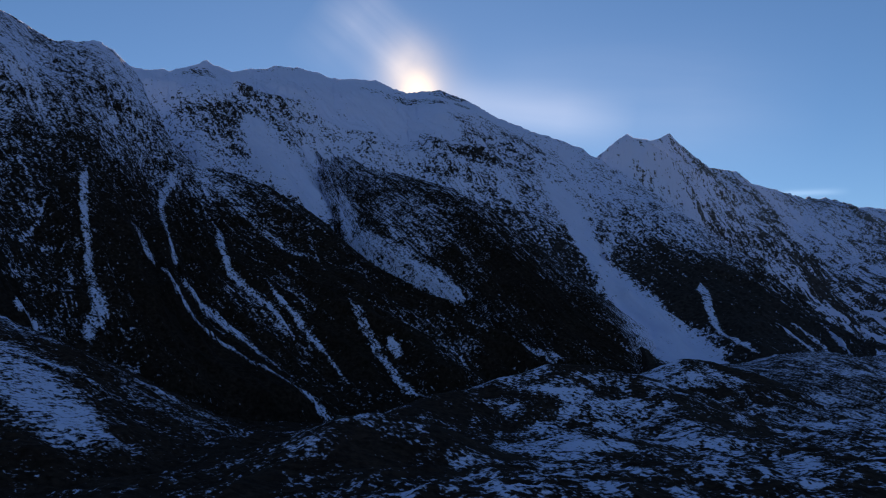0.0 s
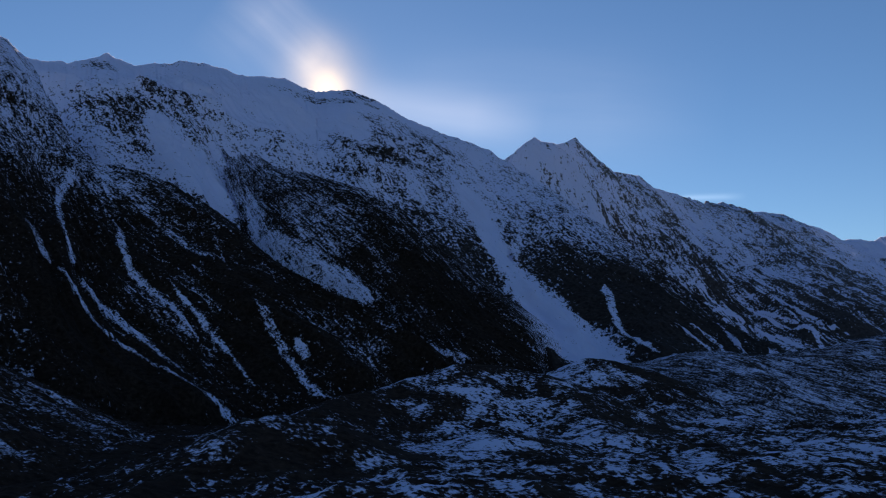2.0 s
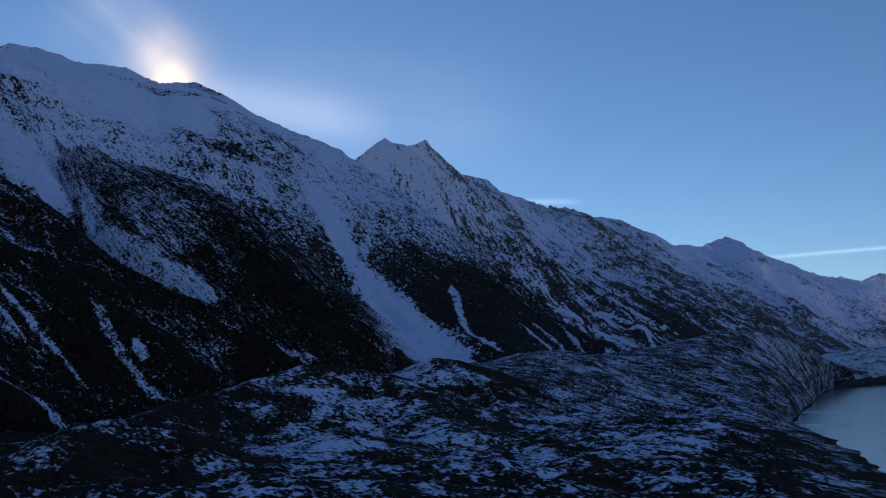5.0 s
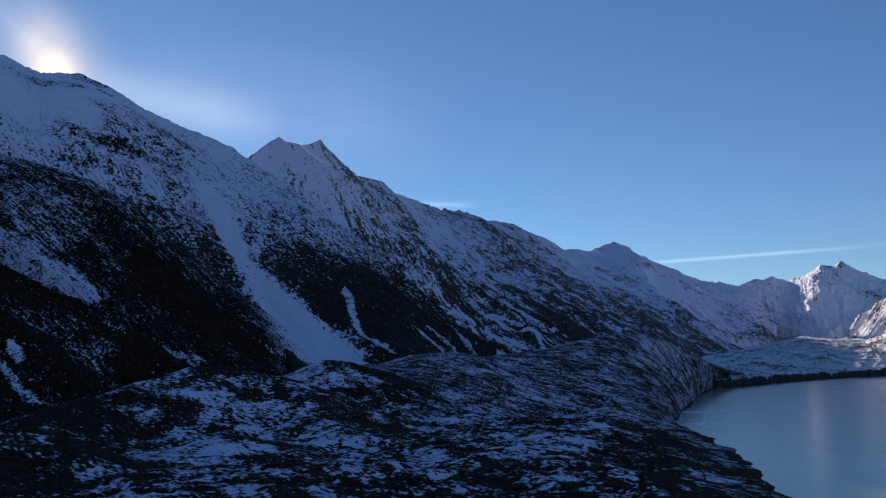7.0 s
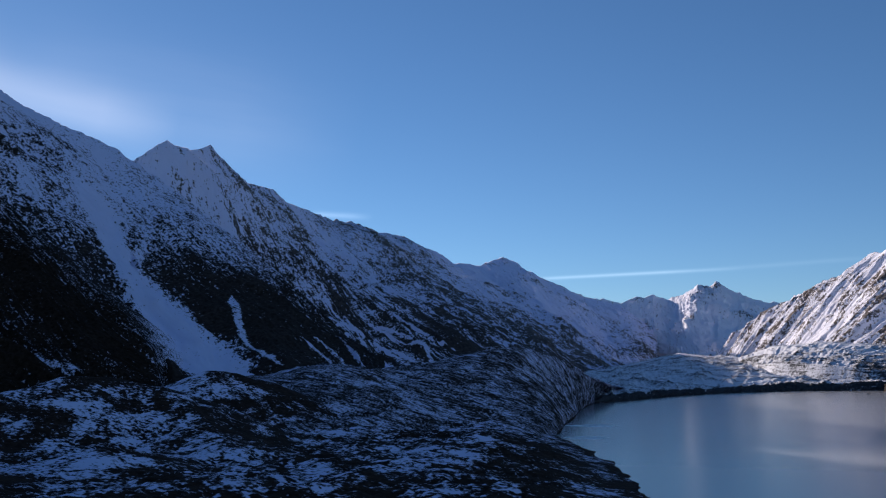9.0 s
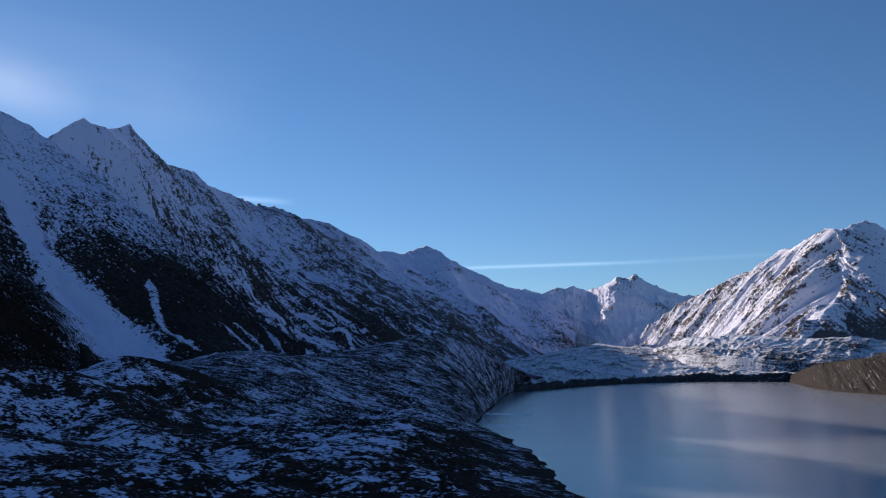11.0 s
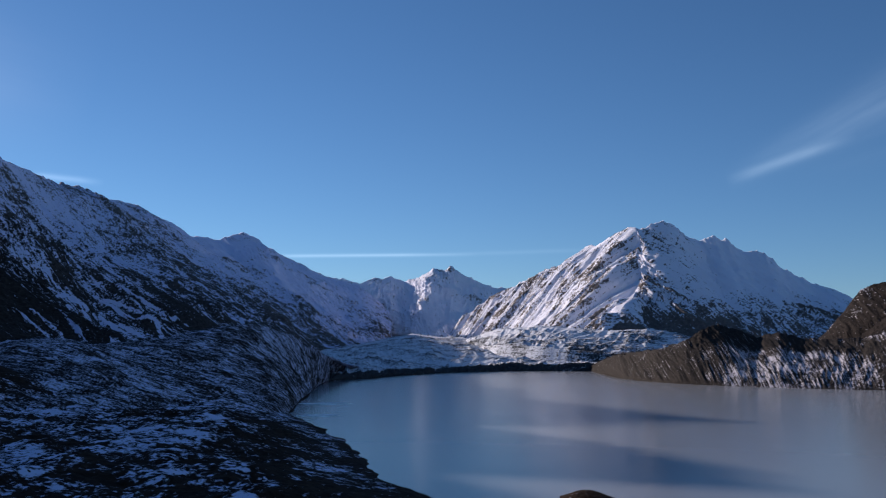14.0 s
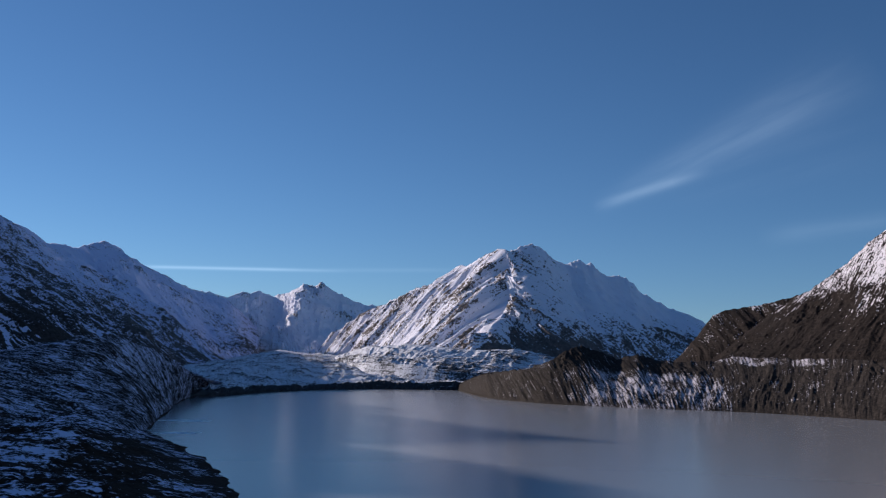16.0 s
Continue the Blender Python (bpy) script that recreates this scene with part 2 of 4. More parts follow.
def chutes(p, lines, soft=None):
    """How far each point lies inside the strips, each a chain of (bearing, distance, half width), with frayed edges and thin ends."""
    cover = np.zeros(p.shape[:2])
    fray = fractal(p[..., 0] / 5, p[..., 1] / 5, 3, 71)
    for line in lines:
        for _ in range(2):
            line = [line[0]] + [tuple(a + f * (b - a) for a, b in zip(u, v)) for u, v in zip(line, line[1:]) for f in (0.25, 0.75)] + [line[-1]]
        chain = [place(b, d) for b, d, _ in line]
        wide = 2.5 * max(w for *_, w in line) + 30 + (soft or 0)
        near = np.ones(p.shape[:2], bool)
        for k in (0, 1):
            near &= (p[..., k] > min(c[k] for c in chain) - wide) & (p[..., k] < max(c[k] for c in chain) + wide)
        if not near.any():
            continue
        off, where = away_from(p[near][:, 0], p[near][:, 1], chain)
        half = np.interp(where, np.linspace(0, 1, len(line)), [(1.08 if w >= 10 else 0.88 if d < 1200 else 0.6) * w for _, d, w in line]) * (1 + 0.3 * fray[near])
        half = half * np.clip(where / 0.15, 0.3, 1) * np.clip((1 - where) / 0.08, 0.5, 1)
        edge = soft or np.maximum(2.0, 0.55 * half)
        cover[near] = np.maximum(cover[near], 1 - step(off, half - edge, half + edge))
    return cover


# ---- materials ----
def nodes_of(name):
    m = bpy.data.materials.new(name)
    m.use_nodes = True
    t = m.node_tree
    return m, t, t.nodes["Principled BSDF"]


def node(t, kind, **values):
    n = t.nodes.new(kind)
    for key, value in values.items():
        n.inputs[key.replace("_", " ")].default_value = value
    return n


def math_node(t, op, a, b, c=None):
    n = t.nodes.new("ShaderNodeMath")
    n.operation = op
    for k, v in enumerate((a, b, c)):
        if v is None:
            continue
        if isinstance(v, (int, float)):
            n.inputs[k].default_value = v
        else:
            t.links.new(v, n.inputs[k])
    return n.outputs[0]


def blend(t, fac, a, b):
    n = t.nodes.new("ShaderNodeMix")
    n.data_type = "RGBA"
    for k, v in ((0, fac), (6, a), (7, b)):
        if isinstance(v, tuple):
            n.inputs[k].default_value = (*v, 1)
        elif isinstance(v, (int, float)):
            n.inputs[k].default_value = v
        else:
            t.links.new(v, n.inputs[k])
    return n.outputs[2]


def mountain_material(name, dark, pale, snow=(0.79, 0.775, 0.97), grain=4.0, streak=(5.0, 24.0), patch=60.0, power=(0.8, 0.8, 0.35), fine=1.0, bump=1.6, edges=(0.455, 0.555), stone=None):
    """Rock or scrub under patchy snow. grain, streak and patch: sizes in metres. stone: two paler rock colours with
    haze in them.
    """
    m, t, bsdf = nodes_of(name)
    cover = t.nodes.new("ShaderNodeAttribute")
    cover.attribute_name = "snow"
    flow = t.nodes.new("ShaderNodeAttribute")
    flow.attribute_name = "flow"
    geo = t.nodes.new("ShaderNodeNewGeometry")
    scaled = t.nodes.new("ShaderNodeVectorMath")
    scaled.operation = "MULTIPLY"
    t.links.new(flow.outputs["Vector"], scaled.inputs[0])
    scaled.inputs[1].default_value = (1 / streak[0], 1 / streak[1], 1 / streak[1])
    n1 = node(t, "ShaderNodeTexNoise", Scale=1.0, Detail=4.0, Roughness=0.6)
    t.links.new(scaled.outputs[0], n1.inputs["Vector"])
    n2 = node(t, "ShaderNodeTexNoise", Scale=1 / grain, Detail=2.0, Roughness=0.55)
    t.links.new(geo.outputs["Position"], n2.inputs["Vector"])
    n3 = node(t, "ShaderNodeTexNoise", Scale=1 / patch, Detail=3.0, Roughness=0.55)
    t.links.new(geo.outputs["Position"], n3.inputs["Vector"])
    n4 = node(t, "ShaderNodeTexNoise", Scale=1.9 / grain, Detail=1.0, Roughness=0.5)
    t.links.new(geo.outputs["Position"], n4.inputs["Vector"])
    total = cover.outputs["Fac"]
    for n, w in zip((n1, n2, n3, n4), (*power, fine)):
        total = math_node(t, "MULTIPLY_ADD", math_node(t, "SUBTRACT", n.outputs["Fac"], 0.5), 2 * w, total)
    edge = t.nodes.new("ShaderNodeMapRange")
    edge.interpolation_type = "SMOOTHSTEP"
    edge.inputs["From Min"].default_value, edge.inputs["From Max"].default_value = edges
    t.links.new(total, edge.inputs["Value"])
    mask = edge.outputs[0]
    tone = t.nodes.new("ShaderNodeMapRange")
    tone.inputs["From Min"].default_value, tone.inputs["From Max"].default_value = 0.3, 0.7
    t.links.new(n2.outputs["Fac"], tone.inputs["Value"])
    rock = blend(t, tone.outputs[0], dark, pale)
    rock = blend(t, n3.outputs["Fac"], rock, dark)
    # blends the rock towards the haze-paled colours
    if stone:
        bare_or_hazed = t.nodes.new("ShaderNodeAttribute")
        bare_or_hazed.attribute_name = "bare_or_hazed"
        rock = blend(t, bare_or_hazed.outputs["Fac"], rock, blend(t, tone.outputs[0], *stone))
    ice = blend(t, n3.outputs["Fac"], snow, tuple(0.88 * c for c in snow))
    t.links.new(blend(t, mask, rock, ice), bsdf.inputs["Base Color"])
    bsdf.inputs["Roughness"].default_value = 0.9
    bsdf.inputs["Specular IOR Level"].default_value = 0.04
    height = math_node(t, "MULTIPLY_ADD", n1.outputs["Fac"], 1.4, n2.outputs["Fac"])
    height = math_node(t, "MULTIPLY_ADD", n4.outputs["Fac"], 0.6, height)
    height = math_node(t, "MULTIPLY_ADD", mask, 0.25, height)
    b = node(t, "ShaderNodeBump", Strength=0.8, Distance=bump)
    t.links.new(height, b.inputs["Height"])
    t.links.new(math_node(t, "MULTIPLY_ADD", mask, -0.5, 0.8), b.inputs["Strength"])
    t.links.new(b.outputs[0], bsdf.inputs["Normal"])
    return m


SCRUB = mountain_material("scrub_rock_and_snow", (0.01, 0.0068, 0.0048), (0.06, 0.042, 0.03), grain=2.4, streak=(2.2, 10.0), patch=20.0, power=(0.95, 0.8, 0.4), fine=0.7, bump=0.9, edges=(0.28, 0.86))
HIGH = mountain_material("high_rock_and_snow", (0.02, 0.0155, 0.0135), (0.085, 0.068, 0.058), grain=3.4, streak=(2.8, 10.0), patch=26.0, power=(0.9, 0.75, 0.4), fine=0.55, bump=1.1, edges=(0.32, 0.72))
# its stone colours are lightened to stand in for valley haze
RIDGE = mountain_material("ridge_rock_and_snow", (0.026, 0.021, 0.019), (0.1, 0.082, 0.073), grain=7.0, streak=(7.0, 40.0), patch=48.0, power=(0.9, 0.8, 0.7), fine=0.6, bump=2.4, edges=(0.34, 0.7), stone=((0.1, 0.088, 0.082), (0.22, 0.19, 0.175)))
# distance haze is put into these pale, low-contrast rock and snow colours
FAR = mountain_material("hazed_far_rock_and_snow", (0.11, 0.097, 0.093), (0.26, 0.215, 0.19), snow=(0.87, 0.86, 0.96), grain=10.0, streak=(9.0, 70.0), patch=60.0, power=(0.8, 0.6, 0.5), fine=0.5, bump=3.0, edges=(0.36, 0.66))
DEBRIS = mountain_material("moraine_debris_and_snow", (0.014, 0.009, 0.0062), (0.078, 0.05, 0.034), grain=2.6, streak=(4.5, 1.5), patch=14.0, power=(0.9, 0.5, 0.3), fine=0.55, bump=0.6, edges=(0.3, 0.76))
BANK = mountain_material("gullied_bank_and_snow", (0.02, 0.0172, 0.0158), (0.08, 0.066, 0.058), snow=(0.62, 0.58, 0.63), grain=3.5, streak=(2.6, 44.0), patch=34.0, power=(1.2, 0.5, 0.7), fine=0.6, bump=0.8, edges=(0.36, 0.84))
EARTH = mountain_material("brown_slope_and_snow", (0.015, 0.0124, 0.0112), (0.06, 0.047, 0.041), snow=(0.78, 0.74, 0.80), grain=4.5, streak=(3.0, 40.0), patch=50.0, power=(1.1, 0.6, 0.5), fine=0.7, bump=1.4, edges=(0.43, 0.6))
GULLY = mountain_material("gullied_moraine_and_snow", (0.018, 0.0135, 0.011), (0.09, 0.07, 0.057), grain=2.4, streak=(2.2, 16.0), patch=22.0, power=(0.8, 0.45, 0.5), fine=0.45, bump=0.8, edges=(0.28, 0.84))
ICE = mountain_material("dirty_glacier_ice", (0.035, 0.036, 0.04), (0.12, 0.12, 0.125), snow=(0.84, 0.84, 0.9), grain=6.0, streak=(30.0, 5.0), patch=70.0, power=(0.9, 0.6, 0.8), fine=0.7, bump=2.4, edges=(0.2, 0.9))


def stone_material():
    m, t, bsdf = nodes_of("dark_boulder")
    info = t.nodes.new("ShaderNodeObjectInfo")
    geo = t.nodes.new("ShaderNodeNewGeometry")
    n = node(t, "ShaderNodeTexNoise", Scale=1.8, Detail=5.0)
    t.links.new(geo.outputs["Position"], n.inputs["Vector"])
    base = blend(t, info.outputs["Random"], (0.012, 0.012, 0.012), (0.05, 0.045, 0.04))
    base = blend(t, n.outputs["Fac"], base, (0.02, 0.018, 0.016))
    split = t.nodes.new("ShaderNodeSeparateXYZ")
    t.links.new(geo.outputs["Normal"], split.inputs[0])
    cap = t.nodes.new("ShaderNodeMapRange")
    cap.inputs["From Min"].default_value, cap.inputs["From Max"].default_value = 0.86, 0.97
    t.links.new(split.outputs["Z"], cap.inputs["Value"])
    t.links.new(blend(t, cap.outputs[0], base, (0.8, 0.8, 0.84)), bsdf.inputs["Base Color"])
    bsdf.inputs["Roughness"].default_value = 0.85
    b = node(t, "ShaderNodeBump", Strength=0.6, Distance=0.1)
    t.links.new(n.outputs["Fac"], b.inputs["Height"])
    t.links.new(b.outputs[0], bsdf.inputs["Normal"])
    return m


def floe_material():
    m, t, bsdf = nodes_of("brash_ice")
    geo = t.nodes.new("ShaderNodeNewGeometry")
    n = node(t, "ShaderNodeTexNoise", Scale=0.9, Detail=5.0)
    t.links.new(geo.outputs["Position"], n.inputs["Vector"])
    t.links.new(blend(t, n.outputs["Fac"], (0.8, 0.82, 0.85), (0.92, 0.93, 0.95)), bsdf.inputs["Base Color"])
    bsdf.inputs["Roughness"].default_value = 0.5
    return m


def lake_water():
    m, t, bsdf = nodes_of("milky_lake_water")
    geo = t.nodes.new("ShaderNodeNewGeometry")
    n = node(t, "ShaderNodeTexNoise", Scale=0.45, Detail=3.0)
    t.links.new(geo.outputs["Position"], n.inputs["Vector"])
    b = node(t, "ShaderNodeBump", Strength=0.06, Distance=0.1)
    t.links.new(n.outputs["Fac"], b.inputs["Height"])
    t.links.new(b.outputs[0], bsdf.inputs["Normal"])
    bsdf.inputs["Base Color"].default_value = (0.235, 0.238, 0.25, 1)
    bsdf.inputs["Roughness"].default_value = 0.19
    bsdf.inputs["IOR"].default_value = 1.33
    bsdf.inputs["Specular IOR Level"].default_value = 0.33
    return m


# ---- survey: bearing in degrees from the first view, distance and height in metres over the lake ----
RANGE_CREST = [(-39.65, 1125, 370), (-30.98, 1125, 380), (-24.89, 1125, 379), (-19.36, 1125, 398), (-17.19, 1142, 404), (-15.17, 1153, 424), (-13.42, 1153, 414), (-12.01, 1153, 418), (-10.24, 1153, 424), (-8.43, 1170, 425), (-6.61, 1181, 418), (-4.23, 1192, 422), (-3.24, 1198, 413), (-2.21, 1209, 410), (-0.18, 1209, 416), (1.84, 1209, 396), (4.39, 1209, 367), (7.28, 1226, 348), (9.06, 1238, 335), (11.16, 1238, 305), (14.21, 1209, 250), (18.12, 1153, 181), (21.8, 1097, 113), (24.68, 1041, 61)]
RANGE_FOOT = [(-38.5, 647, 58), (-25.73, 647, 28), (-16.46, 647, 0), (-6.36, 664, 1), (0.66, 675, 12), (7.69, 692, 20), (13.17, 709, 23), (17.79, 731, 27), (21.58, 776, 33), (25.78, 844, 39)]
BUTTRESS_CREST = [(-38.31, 816, 377), (-31.28, 832, 364), (-26.88, 855, 352), (-25.49, 861, 343), (-24.07, 872, 338), (-22.65, 883, 342), (-21.38, 894, 350), (-20.38, 900, 340), (-19.36, 906, 329), (-18.83, 900, 313), (-18.4, 889, 293), (-17.04, 844, 245), (-15.65, 816, 219), (-12.9, 799, 207), (-10.79, 788, 194), (-7.93, 759, 165), (-5.77, 731, 136), (-2.89, 698, 106), (0.33, 664, 82), (4.23, 636, 60), (7.37, 613, 39)]
BUTTRESS_FOOT = [(-38.62, 467, 68), (-31.37, 467, 58), (-25.81, 472, 46), (-19.69, 484, 23), (-13.15, 495, 1), (-7.39, 523, 4), (-1.45, 551, 23), (2.79, 574, 29), (7.37, 596, 34)]
SPUR_CREST = [(-8.02, 1102, 336), (-6.56, 1041, 291), (-4.74, 984, 256), (-2.19, 945, 240), (0.72, 900, 219), (3.25, 866, 191), (5.38, 827, 153), (7.83, 788, 117), (9.9, 759, 91), (11.23, 731, 67), (12.18, 698, 33)]
SPUR_FOOT = [(-7.96, 984, 236), (-6.5, 878, 171), (-4.69, 816, 136), (-1.46, 776, 108), (1.76, 737, 84), (4.23, 698, 58), (6.67, 664, 37), (9.77, 664, 25), (12.16, 669, 22)]
TWIN_CREST = [(6.5, 1930, 330), (9.5, 1940, 443), (10.9, 1950, 500), (12.3, 1960, 511), (13.2, 2000, 525), (13.86, 2041, 539), (14.21, 2068, 551), (14.53, 2096, 564), (14.76, 2116, 556), (15.51, 2182, 539), (16.86, 2300, 518), (18.38, 2457, 539), (19.26, 2589, 528), (21.47, 2920, 547), (22.22, 3039, 551), (23.47, 3264, 581), (24.7, 3486, 586), (26.81, 3865, 619), (28.01, 3992, 595), (28.86, 4070, 577), (29.87, 4163, 544), (31.56, 4318, 548), (32.93, 4443, 598), (33.66, 4494, 596), (34.23, 4532, 563), (35.81, 4637, 499), (36.9, 4683, 466), (37.82, 4718, 426), (38.89, 4758, 403), (40.4, 4806, 383), (42.1, 4835, 275)]
SHOULDER_CREST = [(3.2, 1208, 178), (4.31, 1217, 212), (7.94, 1235, 284), (10.19, 1263, 333), (11.38, 1290, 360), (11.88, 1308, 371), (12.33, 1318, 367), (13.13, 1331, 367), (13.6, 1345, 362), (14.1, 1363, 356), (14.6, 1382, 352), (15.2, 1409, 334), (15.8, 1430, 310), (16.5, 1450, 262), (17.2, 1465, 185)]
SHOULDER_FOOT = [(3.2, 1195, 160), (4.3, 1200, 190), (8.0, 1225, 250), (11.0, 1235, 235), (13.0, 1225, 195), (15.0, 1205, 150), (17.4, 1190, 100)]
TWIN_FOOT = [(11.68, 1500, -2), (18.76, 1600, 26), (22.66, 1750, 39), (27.9, 1900, 64), (31.31, 2000, 81), (33.96, 2200, 93), (36.19, 2350, 83), (37.71, 2450, 48), (38.89, 2500, 11), (40.38, 2700, -8), (41.85, 3000, -17), (43, 3300, -24)]
MORAINE_CREST = [(8.88, 630, 26), (12.38, 636, 34), (15.22, 647, 40), (18.41, 664, 40), (20.91, 681, 49), (23.03, 698, 51), (24.77, 720, 46), (27.89, 759, 49), (30.29, 799, 57), (32.32, 832, 64), (33.38, 866, 68), (34.93, 922, 65), (36.65, 1012, 56), (38.3, 1181, 36), (39.33, 1406, 20), (40.35, 1688, 2)]
MORAINE_FOOT = [(8.88, 478, 8), (12.36, 478, 10), (15.88, 478, 12), (19.4, 489, 12), (22.56, 501, 13), (25.68, 518, 12), (28.74, 534, 9), (31.73, 551, 6), (34.31, 574, 2), (35.97, 628, 0), (36.64, 778, 0), (37.56, 1007, 0), (38.04, 1206, 0), (39.14, 1500, 0), (40.5, 1614, 0)]
LEFT_MORAINE_CREST = [(-35.32, 428, 80), (-30.18, 428, 72), (-25.95, 433, 65), (-22.93, 433, 55), (-19.79, 439, 44), (-16.53, 439, 31), (-13.19, 444, 18), (-10.81, 450, 9)]
LEFT_MORAINE_FOOT = [(-34.57, 264, 16), (-29.57, 270, 14), (-25.47, 276, 14), (-22.58, 281, 14), (-19.55, 292, 14), (-16.38, 309, 11), (-13.13, 338, 10), (-10.79, 366, 9)]
SHORE = [(41.96, 326, 0), (40.08, 442, 0), (38.4, 525, 0), (36.29, 628, 0), (36.64, 778, 0), (37.56, 1007, 0), (38.04, 1206, 0), (38.6, 1310, 0), (40.62, 1430, 0)]
BANK_WATER = [(54.8, 2240, 0), (56.1, 1720, 0), (57.4, 1530, 0), (60.0, 1400, 0), (62.8, 1350, 0), (66.6, 1315, 0), (71.5, 1315, 0), (74.1, 1285, 0), (76.5, 1245, 0), (79.5, 1197, 0), (84.0, 1110, 0)]
BANK_TOP = [(54.8, 2290, 9), (56.26, 1800, 38), (58.9, 1540, 50), (60.65, 1500, 65), (61.52, 1518, 82), (62.56, 1540, 92), (63.61, 1537, 84), (64.64, 1534, 71), (66.0, 1530, 79), (67.35, 1528, 69), (68.36, 1526, 70), (70.4, 1522, 71), (71.64, 1520, 78), (74.8, 1460, 75), (77.83, 1390, 75), (79.6, 1345, 71), (84.0, 1250, 70)]
GLACIER_FRONT = [(38.0, 1290, -1), (39.2, 1340, -1), (40.6, 1410, -1), (42.7, 1610, -1), (44.5, 1760, -1), (46.2, 1900, -1), (49.8, 2120, -1), (54.5, 2200, -1), (58.03, 2230, -1), (61.53, 2230, -1)]
GLACIER_RIM = [(38.0, 1315, 9), (39.2, 1365, 10), (40.6, 1435, 11), (42.7, 1635, 12), (44.5, 1785, 10), (46.2, 1925, 10), (49.8, 2145, 15), (54.5, 2225, 18), (58.03, 2255, 20), (61.53, 2255, 26)]
GLACIER_BACK = [(37.23, 2310, 31), (40.51, 2730, 57), (43.88, 3010, 99), (45.98, 3115, 89), (50.92, 3010, 72), (55.54, 2870, 56), (59.78, 2835, 64), (61.52, 2835, 66)]
FAR_CREST = [(36.9, 4790, 456), (37.61, 4790, 446), (38.72, 4790, 419), (39.4, 4790, 412), (40.39, 4790, 394), (41.31, 4790, 422), (41.8, 4790, 417), (42.24, 4790, 428), (43.14, 4790, 412), (43.89, 4739, 420), (44.46, 4664, 435), (44.99, 4620, 462), (45.35, 4620, 456), (45.75, 4620, 457), (46.1, 4620, 474), (46.45, 4620, 457), (46.86, 4632, 439), (47.62, 4656, 410), (48.73, 4692, 376), (49.66, 4723, 369), (50.9, 4750, 336)]
FAR_FOOT = [(36.9, 4250, 20), (38.7, 4330, 45), (40.2, 4440, 80), (41.5, 4500, 100), (42.6, 4470, 100), (43.6, 4300, 92), (44.8, 4160, 88), (46.5, 4150, 84), (48.5, 4230, 80), (50.9, 4350, 75)]
FAR_RIB = [(44.75, 4450), (44.4, 4400), (44.05, 4350), (43.75, 4300)]
PEAK_LEFT = [(45.31, 4604, 93), (46.2, 4419, 135), (47.61, 4157, 225), (49.37, 3873, 291), (50.77, 3676, 331), (51.22, 3617, 326), (51.81, 3543, 352), (52.68, 3440, 362), (53.19, 3383, 367), (54.22, 3273, 392), (54.74, 3221, 421), (55.41, 3157, 418), (56.26, 3079, 429), (57.1, 3007, 452), (57.71, 2969, 443), (58.01, 2943, 401), (57.68, 2882, 340), (57.98, 2838, 281), (57.83, 2769, 228), (56.92, 2673, 176), (56.43, 2604, 134), (55.27, 2509, 61)]
PEAK_RIGHT = [(55.27, 2509, 61), (56.43, 2604, 134), (56.92, 2673, 176), (57.83, 2769, 228), (57.98, 2838, 281), (57.68, 2882, 340), (58.01, 2943, 401), (57.71, 2969, 443), (58.31, 2966, 447), (58.9, 2981, 459), (59.39, 2995, 471), (59.87, 3010, 461), (60.18, 3025, 448), (60.8, 3054, 429), (61.26, 3084, 415), (61.73, 3092, 418), (62.36, 3106, 437), (62.81, 3121, 422), (63.27, 3128, 416), (63.62, 3135, 396), (64.15, 3151, 385), (65.33, 3173, 379), (66.19, 3194, 327), (67.71, 3232, 282), (69.54, 3261, 241), (71.33, 3283, 180)]
PEAK_LEFT_FOOT = [(44.96, 4560, 76), (46.19, 4100, 71), (47.6, 3664, 64), (49.68, 3182, 53), (51.74, 2827, 42), (53.76, 2543, 36), (55.26, 2464, 32)]
PEAK_RIGHT_FOOT = [(55.26, 2464, 32), (57.38, 2435, 34), (59.94, 2479, 37), (62.41, 2553, 48), (64.98, 2620, 68), (68.35, 2656, 72), (71.3, 2693, 76)]
BENCH_TOP = [(46.18, 2973, 61), (47.77, 2812, 91), (49.19, 2691, 110), (51.68, 2595, 117), (53.8, 2554, 108), (56.25, 2531, 105), (58.33, 2531, 109), (60.88, 2531, 89), (63.04, 2531, 57)]
BENCH_FOOT = [(46, 2866, 44), (47.78, 2621, 54), (49.2, 2457, 61), (51.68, 2334, 56), (53.8, 2293, 48), (56.24, 2276, 41), (58.31, 2276, 36), (60.86, 2276, 29), (63.02, 2276, 29)]
HILL_CREST = [(67.68, 1900, 60), (68.52, 1900, 88), (69.37, 1910, 122), (70.44, 1925, 171), (71.69, 1930, 186), (73.3, 1920, 192), (75.04, 1890, 205), (75.67, 1870, 211), (77.94, 1820, 195), (80.85, 1760, 180)]
HILL_FOOT = [(67.51, 1820, 52), (69.35, 1800, 68), (71.63, 1760, 74), (74.79, 1720, 74), (77.83, 1660, 75), (80.73, 1600, 75)]
SLOPE_CREST = [(70.33, 1760, 75), (72.31, 1760, 128), (74.24, 1760, 174), (76.45, 1750, 217), (78.01, 1730, 250), (78.94, 1710, 276), (80.09, 1690, 303), (83.96, 1640, 385), (87.96, 1580, 397)]
SLOPE_FOOT = [(70, 1600, 62), (71.63, 1580, 71), (74.8, 1500, 72), (77.83, 1430, 72), (80.73, 1390, 73), (84.81, 1310, 72), (88.58, 1250, 71)]
